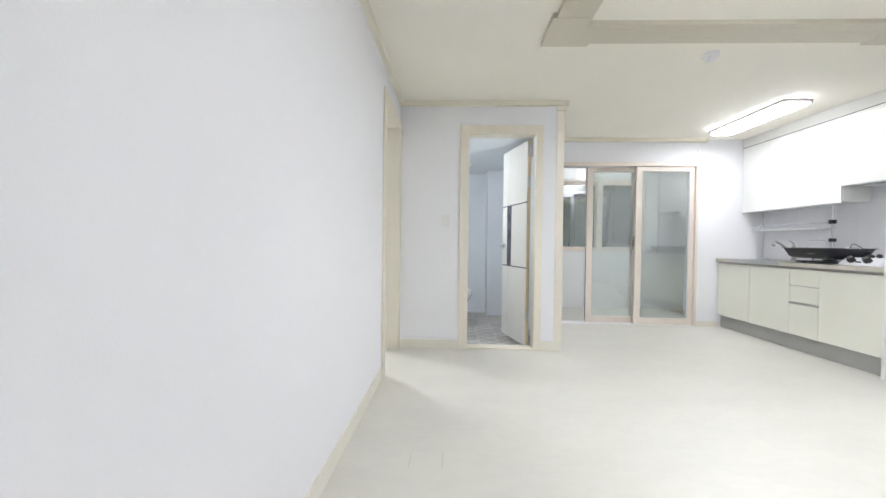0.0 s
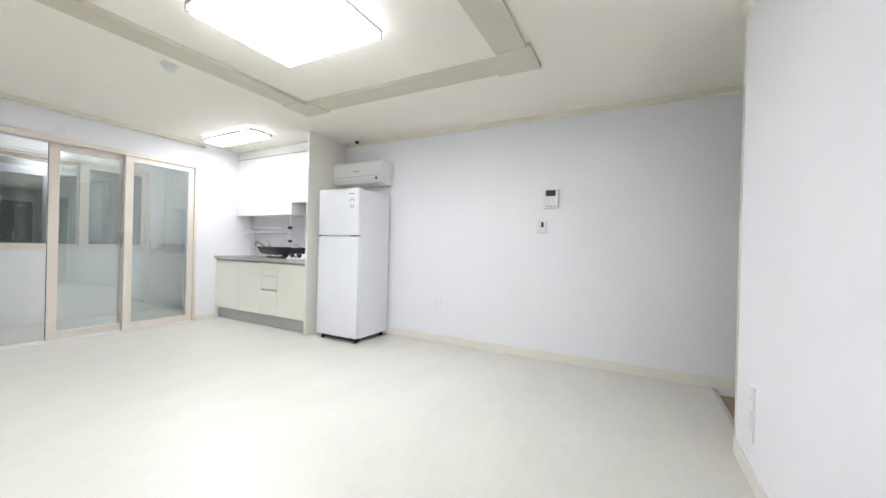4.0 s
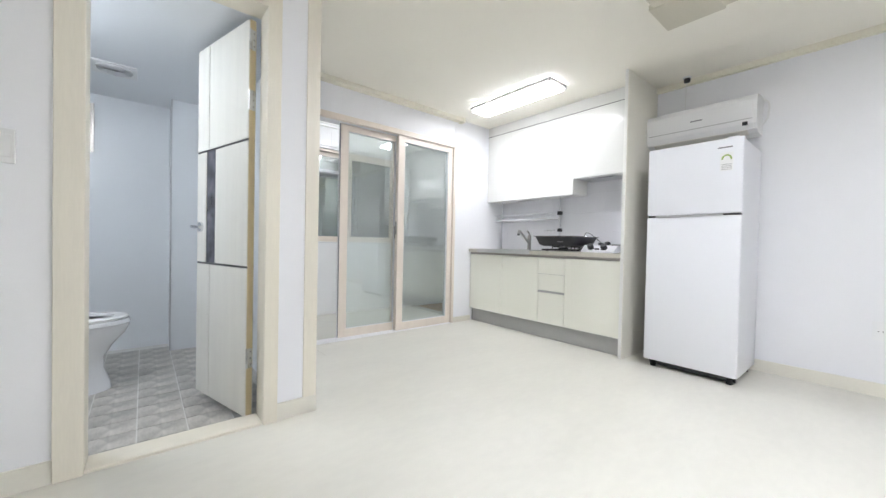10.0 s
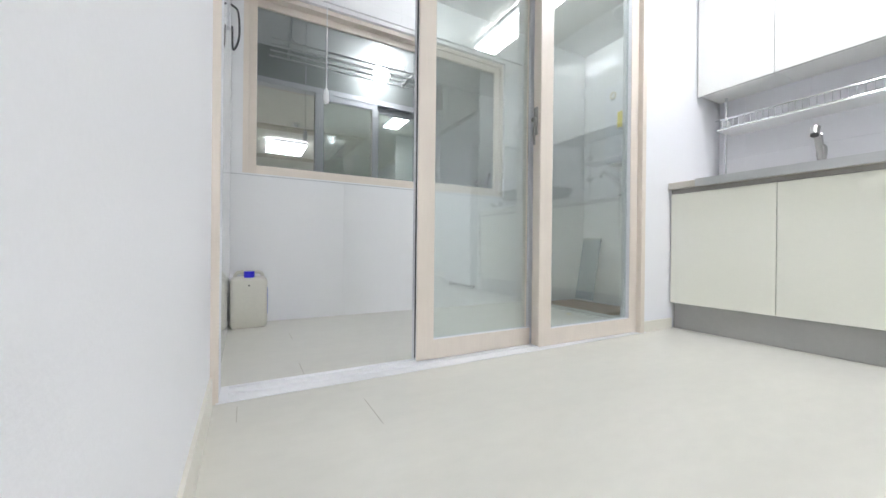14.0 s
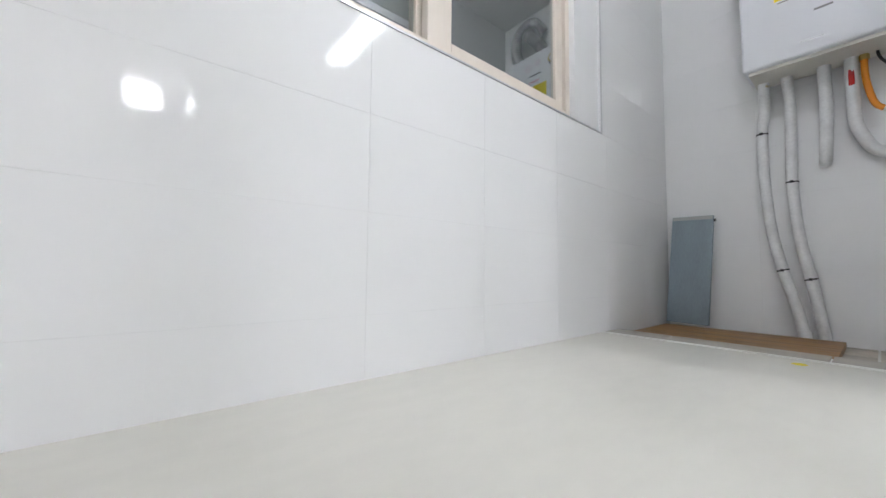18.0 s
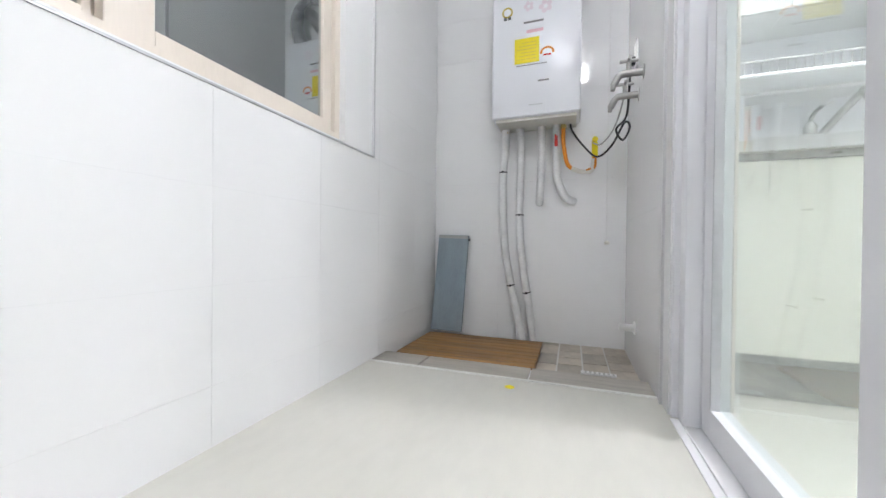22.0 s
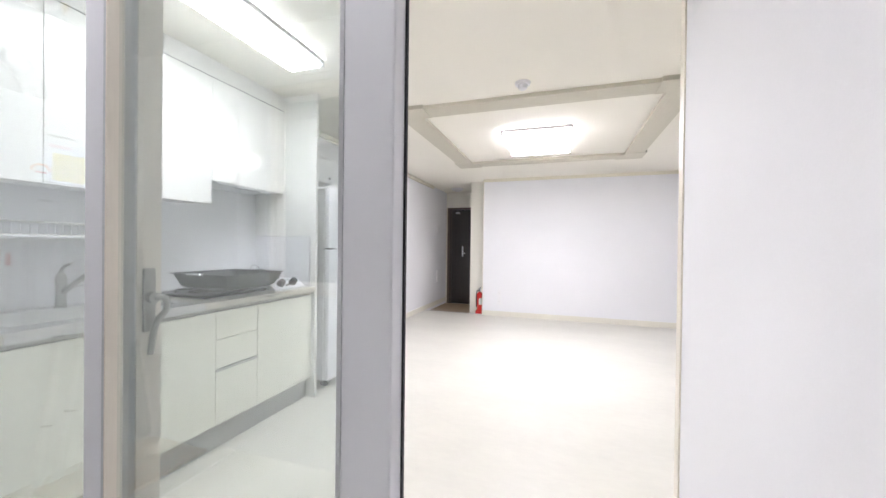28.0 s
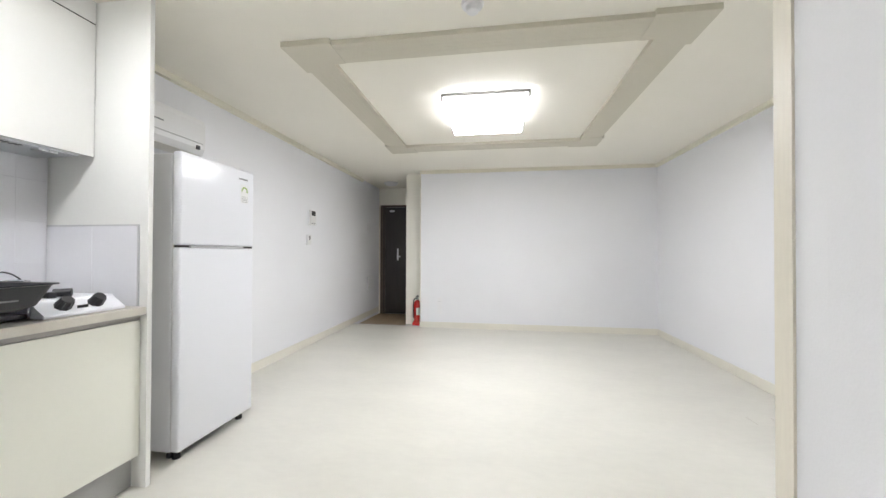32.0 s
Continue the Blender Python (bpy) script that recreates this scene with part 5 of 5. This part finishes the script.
part("flue_collar", lathe([(0.058, 0.0), (0.058, 0.012), (0.046, 0.014), (0.044, 0.004), (0.01, 0.002)], (0, 0, 0), 28), DULLSTEEL, bl, "dull steel collar", True).matrix_local = pose(3.335 - 3.31, 4.091 - 4.24, 2.135 - 1.19, 0, -90, 0)
part("foil_duct", tube([(3.35, 4.055, 1.86), (3.35, 4.02, 1.91), (3.345, 3.975, 1.98), (3.34, 3.96, 2.07), (3.345, 3.975, 2.15), (3.35, 4.03, 2.205), (3.355, 4.10, 2.215), (3.37, 4.15, 2.185), (XV1 - 0.005, 4.165, 2.14)], 0.042, n=14, k=12, ridged=0.08), FOIL, bl, "crumpled foil duct")
def pipe(pts):
    part("pipe", tube(pts, 0.022, n=12), INSUL, bl, "lagged grey water pipe", True)


px = 3.385
pipe([(px - 0.03, 4.415, BZ0 - 0.01), (px, 4.42, 1.07), (px, 4.432, 0.95), (px, 4.43, 0.72), (px, 4.415, 0.5), (px - 0.01, 4.38, 0.30), (px - 0.03, 4.335, 0.12), (px - 0.05, 4.305, -0.03)])
pipe([(px - 0.03, 4.335, BZ0 - 0.01), (px, 4.33, 1.07), (px, 4.333, 0.85), (px, 4.335, 0.68), (px, 4.32, 0.45), (px, 4.29, 0.26), (px, 4.265, 0.08), (px, 4.255, -0.03)])
pipe([(px - 0.03, 4.215, BZ0 - 0.01), (px - 0.01, 4.215, 1.0), (px - 0.005, 4.222, 0.84), (px + 0.015, 4.226, 0.785), (XV1 - 0.002, 4.23, 0.775)])
pipe([(px - 0.03, 4.135, BZ0 - 0.01), (px - 0.01, 4.135, 1.0), (px - 0.005, 4.13, 0.90), (px + 0.01, 4.095, 0.81), (px + 0.025, 4.06, 0.78), (XV1 - 0.002, 4.04, 0.775)])
for dx, y, z, tilt in ((0, 4.432, 0.95, 0), (-0.010, 4.379, 0.295, 0.0007), (0, 4.3345, 0.70, 0), (0, 4.2895, 0.255, 0.0006)):
    part("tape", cyl((px + dx, y + tilt, z + 0.003), (px + dx, y - tilt, z - 0.003), 0.0231), DARK, bl, "dark tie")
    part("tie_end", bx(px + dx - 0.028, px + dx - 0.0225, y - 0.006, y + 0.006, z - 0.006, z + 0.006, 0.001), DARK, bl)
px = 3.355
for y in (4.41, 4.335, 4.215, 4.135, 4.10):
    part("nut", cyl((px, y, BZ0 - 0.035), (px, y, BZ0 - 0.012), 0.016, n=6), BRASS, bl)
part("red_cock", bx(px - 0.015, px + 0.015, 4.128, 4.146, 1.07, 1.14, 0.004), RED, bl, "red valve handle")
part("gas_hose", tube([(px, 4.10, BZ0 - 0.02), (px, 4.098, 1.08), (px, 4.08, 0.98), (px, 4.055, 0.945)], 0.011), ORANGE, bl, "orange gas hose", True)
part("gas_hose", tube([(px, 4.055, 0.945), (px, 4.0, 0.925), (px, 3.955, 0.93), (px, 3.945, 0.99)], 0.012), OFFWHITE, bl, "pale gas hose", True)
part("gas_hose", tube([(px, 3.98, 0.925), (px, 3.945, 0.945), (px, 3.94, 1.0)], 0.011), ORANGE, bl, "orange gas hose", True)
part("gas_cock", merge(bx(px - 0.014, px + 0.014, 3.925, 3.955, 1.0, 1.075, 0.004), cyl((px - 0.02, 3.94, 1.09), (px + 0.06, 3.94, 1.09), 0.014)), YELLOW, bl, "yellow gas cock")
part("gas_stub", cyl((px + 0.02, 3.94, 1.09), (XV1 - 0.001, 3.94, 1.09), 0.011), BRASS, bl)

bl.location += Vector((0, -0.005, -0.02))

# taps, sockets and cords on the niche side wall
YT = YV0 - 0.004
tp = thing("wall_taps", (3.05, YT, 1.24), "pair of chrome wall taps with cross handles", "tap")
for x, z in ((2.975, 1.235), (3.09, 1.185)):
    part("body", tube([(x, YT, z), (x, YT + 0.055, z), (x, YT + 0.095, z - 0.005), (x, YT + 0.118, z - 0.045)], 0.015), LAMPRIM, tp, smooth=True)
    part("flange", cyl((x, YT, z), (x, YT + 0.008, z), 0.03), LAMPRIM, tp, smooth=True)
    part("stem", cyl((x, YT + 0.06, z), (x, YT + 0.06, z + 0.052), 0.010), LAMPRIM, tp)
    part("cross_handle", merge(cyl((x - 0.036, YT + 0.06, z + 0.052), (x + 0.036, YT + 0.06, z + 0.052), 0.0075), cyl((x, YT + 0.024, z + 0.052), (x, YT + 0.096, z + 0.052), 0.0072)), LAMPRIM, tp)
    part("nozzle", cyl((x, YT + 0.118, z - 0.042), (x, YT + 0.122, z - 0.065), 0.012, 0.009), LAMPRIM, tp)
so = thing("wall_outlet", (3.16, YT, 1.34), "white wall outlet with a black plug above the taps", "outlet", "wall outlets")
part("plate", bx(3.125, 3.195, YT, YT + 0.01, 1.335, 1.455, 0.002), PLASTIC, so)
part("plug", bx(3.145, 3.175, YT + 0.01, YT + 0.035, 1.35, 1.385, 0.004), DARK, so, "black plug")
solid("boiler_cord", tube([(3.16, YT + 0.03, 1.36), (3.11, YT + 0.04, 1.22), (3.12, YT + 0.05, 1.10), (3.13, YT + 0.09, 1.05), (3.14, YT + 0.06, 1.0), (3.15, YT + 0.03, 1.06), (3.17, YT + 0.05, 1.09), (3.23, YT + 0.1, 1.0), (3.31, YT + 0.16, 0.97), (3.35, 3.99, 1.04), (3.35, 4.05, 1.13), (3.35, 4.06, 1.187)], 0.005, n=8), DARK, "black boiler cord looped along the wall", "cord", smooth=True)
solid("valve_cord", tube([(3.15, YT + 0.03, 1.36), (3.08, YT + 0.06, 1.2), (3.18, YT + 0.09, 1.08), (3.29, YT + 0.14, 1.03), (3.34, 3.945, 1.05)], 0.004, n=8), GREYPLINTH, "grey cord to the gas cock", "cord", smooth=True)
ga = thing("gas_alarm", (XV1, 3.87, 1.9), "small white gas alarm box on the wall", "gas alarm")
part("body", bx(XV1 - 0.035, XV1, 3.835, 3.895, 1.94, 2.06, 0.006), PLASTIC, ga)
part("lens", bx(XV1 - 0.0365, XV1 - 0.035, 3.848, 3.882, 2.0, 2.03), OFFWHITE, ga)
part("wire", tube([(XV1 - 0.01, 3.865, 2.06), (XV1 - 0.01, 3.845, 2.11), (XV1 - 0.01, 3.80, 2.14), (XV1 - 0.01, 3.775, 2.13)], 0.0025, n=6), PLASTIC, ga)
part("wire", tube([(XV1 - 0.006, 3.865, 1.94), (XV1 - 0.006, 3.862, 1.5), (XV1 - 0.006, 3.868, 1.0), (XV1 - 0.006, 3.865, 0.53)], 0.0022, n=6), PLASTIC, ga)
part("wire_end", lathe([(0.012, 0.0), (0.014, 0.012), (0.006, 0.02)], (XV1 - 0.015, 3.865, 0.515)), OFFWHITE, ga)
dn = thing("drain_pipe", (3.1, YT, 0.13), "short white drain pipe stub on the wall", "pipe")
part("stub", cyl((3.1, YT, 0.135), (3.1, YT + 0.07, 0.135), 0.017), PLASTIC, dn, smooth=True)
part("flange", cyl((3.1, YT, 0.135), (3.1, YT + 0.008, 0.135), 0.03), PLASTIC, dn)
# wooden duckboard, board against the wall, floor drain
db = thing("duckboard", (3.06, 4.49, -0.05), "worn oiled wooden duckboard on the utility floor", "duckboard")
slats = 8
sw_ = (3.275 - 2.83) / slats
for i in range(slats):
    x0 = 2.83 + i * sw_
    part("slat", bx(x0 + 0.0008, x0 + sw_ - 0.0008, 4.185, 4.835, -0.034, -0.012, 0.002), WOOD, db)
for y in (4.26, 4.51, 4.76):
    part("batten", bx(2.84, 3.265, y - 0.02, y + 0.02, -0.049, -0.034), WOOD, db)
bd = thing("leaning_board", (3.33, 4.74, -0.05), "blue-grey board leaning against the tiled wall", "board")
Mb = Matrix.Translation((3.300, 4.742, -0.004)) @ Matrix.Rotation(radians(1.5), 4, "X") @ Matrix.Rotation(radians(9), 4, "Y")
b1 = bx(-0.009, 0.009, -0.095, 0.095, 0.0, 0.575, 0.002)
b1.transform(Mb)
part("board", b1, BLUEGREY, bd)
b2 = bx(-0.012, -0.009, -0.092, 0.092, 0.555, 0.572)
b2.transform(Mb)
part("edge_band", b2, GREYPLINTH, bd)
b3 = cyl((0, -0.095, 0.55), (0, -0.104, 0.55), 0.008, n=8)
b3.transform(Mb)
part("screw", b3, DARK, bd)
ldg = struct("utility_ledge", bx(2.642, 2.79, YV0 - 0.004, YV1, -0.055, -0.008, 0.003), GROUT, "grey stone ledge at the edge of the utility floor", "ledge")
for i, (y0, y1) in enumerate(((YV0 - 0.003, 4.19), (4.195, 4.64), (4.645, YV1 - 0.001))):
    part("stone", bx(2.643, 2.789, y0, y1, -0.0078, 0.0, 0.002), LEDGE, ldg)
struct("floor_edge_strip", bx(2.63, 2.6425, YV0 - 0.004, YV1 - 0.001, -0.02, 0.004), CABSIDE, "white strip at the edge of the vinyl floor", "trim")
fd = thing("floor_drain", (2.98, 3.95, -0.05), "small steel floor drain grate", "floor drain")
part("grate", bx(2.92, 2.95, 3.86, 4.0, -0.0425, -0.036), PLASTIC, fd)
part("slots", merge(*[bx(2.925, 2.945, 3.868 + 0.018 * k, 3.876 + 0.018 * k, -0.036, -0.0355) for k in range(7)]), GREYPLINTH, fd)
solid("yellow_stain", lathe([(0.018, 0.0), (0.015, 0.0012)], (2.555, 4.245, 0.0), 14), YELLOW, "small dried yellow stain on the floor", "stain")

# ---------------------------------------------------------------- bathroom
wc = thing("toilet", (-0.75, 3.62, -0.06), "white ceramic toilet in the bathroom", "toilet")
def oval(cx, cy, a, b, z, n=24, front=1.0):
    return [(cx + a * (front if math.cos(2 * math.pi * i / n) > 0 else 1.0) * math.cos(2 * math.pi * i / n), cy + b * math.sin(2 * math.pi * i / n), z) for i in range(n)]


part("pedestal", loft([oval(-0.64, 3.62, 0.21, 0.122, -0.055), oval(-0.64, 3.62, 0.205, 0.118, -0.01), oval(-0.65, 3.62, 0.185, 0.103, 0.08), oval(-0.648, 3.62, 0.182, 0.104, 0.15), oval(-0.625, 3.62, 0.20, 0.130, 0.22), oval(-0.60, 3.62, 0.233, 0.168, 0.29), oval(-0.59, 3.62, 0.244, 0.184, 0.335), oval(-0.59, 3.62, 0.245, 0.185, 0.35)]), CERAMIC, wc, smooth=True)
part("bowl_rim", loft([oval(-0.59, 3.62, 0.245, 0.185, 0.35), oval(-0.59, 3.62, 0.252, 0.192, 0.362), oval(-0.59, 3.62, 0.245, 0.185, 0.385), oval(-0.59, 3.62, 0.19, 0.13, 0.385), oval(-0.59, 3.62, 0.16, 0.10, 0.27), oval(-0.6, 3.62, 0.05, 0.04, 0.22)]), CERAMIC, wc, smooth=True)
part("seat", loft([oval(-0.59, 3.62, 0.235, 0.178, 0.387), oval(-0.59, 3.62, 0.24, 0.182, 0.398), oval(-0.59, 3.62, 0.23, 0.172, 0.405), oval(-0.59, 3.62, 0.175, 0.12, 0.405), oval(-0.59, 3.62, 0.17, 0.115, 0.387)]), PLASTIC, wc, smooth=True)
part("tank", bx(-1.05, -0.84, 3.44, 3.80, 0.36, 0.74, 0.02, 3), CERAMIC, wc, smooth=True)
part("tank_base", bx(-1.04, -0.76, 3.50, 3.74, -0.055, 0.36, 0.02, 3), CERAMIC, wc, smooth=True)
wc.location += Vector((0.02, 0.03, 0))
vt = thing("ceiling_vent", (-0.42, 3.95, 2.06), "round white exhaust vent in the bathroom ceiling", "vent")
part("plate", bx(-0.54, -0.30, 3.83, 4.07, 2.052, 2.0595, 0.002), PLASTIC, vt)
for r in (0.1, 0.084, 0.068, 0.052, 0.036):
    part("ring", lathe([(r - 0.007, 0.0), (r - 0.007, -0.006), (r, -0.006), (r, 0.0)], (-0.42, 3.95, 2.0518)), PLASTIC, vt)
w2 = thing("window_2", (-0.85, 4.65, 1.5), "small dull metal framed bathroom window", "window", kind="structure")
part("window_frame", merge(bx(-1.03, -0.575, 4.625, 4.6495, 1.585, 1.615), bx(-1.03, -0.575, 4.625, 4.6495, 1.945, 1.975), bx(-1.03, -1.0, 4.625, 4.6495, 1.615, 1.945), bx(-0.605, -0.575, 4.625, 4.6495, 1.615, 1.945), bx(-0.815, -0.785, 4.63, 4.6495, 1.615, 1.945)), DULLSTEEL, w2)
part("pane", bx(-1.0, -0.605, 4.645, 4.6494, 1.615, 1.945), DARK, w2, "dark glass")
struct("bathroom_edge_trim", bx(-0.088, -0.078, 4.352, 4.36, -0.055, 2.06), ALU, "metal tile edge on the bathroom corner", "trim")

# ---------------------------------------------------------------- bedroom beyond the doorway
w3 = thing("window_3", (-3.0, 5.5, 0.8), "beige framed bedroom window, dusky outside", "window", kind="structure")
part("window_frame", merge(bx(-3.6, -1.6, 5.46, 5.4995, 0.78, 0.83), bx(-3.6, -1.6, 5.46, 5.4995, 1.95, 2.0), bx(-3.6, -3.55, 5.46, 5.4995, 0.83, 1.95), bx(-1.65, -1.6, 5.46, 5.4995, 0.83, 1.95), bx(-2.62, -2.56, 5.465, 5.4995, 0.83, 1.95)), DOORFILM, w3)
part("pane", bx(-3.55, -1.65, 5.492, 5.4993, 0.83, 1.95), mat("blue_grey_frosted_glass", (0.30, 0.40, 0.45), 0.15, vary=0.05, bump=0), w3, "blue-grey glass")

# ---------------------------------------------------------------- pieces of walls and floors
def box_mesh(sx, sy, sz, material):
    return mesh_of("piece", bx(-sx / 2, sx / 2, -sy / 2, sy / 2, -sz / 2, sz / 2), material)


MESHES = {}


def piece(name, parent, x0, x1, y0, y1, z0, z1, material):
    key = (round(x1 - x0, 4), round(y1 - y0, 4), round(z1 - z0, 4), material.name)
    if key not in MESHES:
        MESHES[key] = box_mesh(x1 - x0, y1 - y0, z1 - z0, material)
    ob = new(name, MESHES[key])
    ob.parent = parent
    ob.location = Vector(((x0 + x1) / 2, (y0 + y1) / 2, (z0 + z1) / 2)) - ORIGIN[parent.name]
    return ob


def cuts(a, b, step, start):
    out = [a]
    c = start
    while c <= a + 0.004:
        c += step
    while c < b - 0.004:
        out.append(c)
        c += step
    return out + [b]


G = 0.00028
vn = bpy.data.objects["wall_veranda_north"]
zs_full = [-0.055, 0.15, 0.395, 0.637, 0.879, 1.132, 1.385, 1.638, 1.891, 2.144, ZV]
for z0, z1 in zip(zs_full, zs_full[1:]):
    for x0, x1 in zip(cuts(XV0, XV1, 0.40, 0.308), cuts(XV0, XV1, 0.40, 0.308)[1:]):
        lo_z, hi_z = z0, z1
        if x0 < 2.66 and z1 > 0.88 and z0 < 2.06:
            if z0 < 0.877:
                hi_z = 0.877
            elif z1 > 2.06:
                lo_z = 2.06
            elif x1 > 2.67:
                x0 = 2.668
            else:
                continue
            if hi_z - lo_z < 0.02:
                continue
        if x0 < 2.668 < x1 and z0 > 0.85 and z1 < 2.1:
            x0 = 2.668
        piece("tile", vn, x0 + G, x1 - G, YV1, YV1 + 0.006, lo_z + G, hi_z - G, TILEW)
ve = bpy.data.objects["wall_veranda_east"]
for z0, z1 in zip(zs_full, zs_full[1:]):
    for y0, y1 in zip(cuts(YV0, YV1, 0.40, 3.66), cuts(YV0, YV1, 0.40, 3.66)[1:]):
        piece("tile", ve, XV1, XV1 + 0.006, y0 + G, y1 - G, z0 + G, z1 - G, TILEW)
vu = bpy.data.objects["wall_utility_side"]
for z0, z1 in zip(zs_full, zs_full[1:]):
    for x0, x1 in zip(cuts(2.598, XV1, 0.40, 2.598), cuts(2.598, XV1, 0.40, 2.598)[1:]):
        piece("tile", vu, x0 + G, x1 - G, YV0 - 0.006, YV0, z0 + G, z1 - G, TILEW)
    piece("tile", vu, 2.512, 2.585, YV0 - 0.012, YV0 - 0.004, max(z0, 0) + G, z1 - G, TILEW)
vw = bpy.data.objects["wall_veranda_west"]
for z0, z1 in zip(zs_full, zs_full[1:]):
    if z1 > 0.01:
        for y0, y1 in zip(cuts(YV0, YV1, 0.40, 3.7), cuts(YV0, YV1, 0.40, 3.7)[1:]):
            piece("tile", vw, XV0 - 0.006, XV0, y0 + G, y1 - G, max(z0, 0) + G, z1 - G, TILEW)
for z0, z1 in ((0.85, 1.05), (1.05, 1.25), (1.25, 1.45), (1.45, 1.6)):
    for y0, y1 in zip(cuts(KY0, KY1, 0.30, 2.0), cuts(KY0, KY1, 0.30, 2.0)[1:]):
        piece("tile", sb, XE - 0.0165, XE - 0.012, y0 + G, y1 - G, z0 + G, z1 - G, SPLASH)
fu = bpy.data.objects["floor_utility"]
row = 0
y = YV0 - 0.004
while y < YV1 - 0.01:
    xs = cuts(2.792, XV1, 0.17 if row % 2 else 0.115, 2.70 + 0.06 * (row % 3))
    for x0, x1 in zip(xs, xs[1:]):
        piece("tile", fu, x0 + 0.004, x1 - 0.004, y + 0.004, min(y + 0.112, YV1) - 0.004, -0.055, -0.05, NOOKTILE)
    y += 0.112
    row += 1
fb = bpy.data.objects["floor_bathroom"]
for i in range(9):
    for j in range(14):
        x0, y0 = -1.30 + i * 0.20 + 0.02, YB + 0.13 + j * 0.15
        if x0 + 0.2 < XB - 0.06 and y0 + 0.15 < 4.66:
            piece("tile", fb, x0 + 0.003, x0 + 0.197, y0 + 0.003, y0 + 0.147, -0.06, -0.055, BATHTILE)
fe = bpy.data.objects["floor_entrance"]
for i in range(3):
    for j in range(4):
        x0, y0 = 2.474 + i * 0.27, -3.245 + j * 0.308
        piece("tile", fe, x0 + 0.003, x0 + 0.267, y0 + 0.003, y0 + 0.305, -0.05, -0.045, ENTRYTILE)
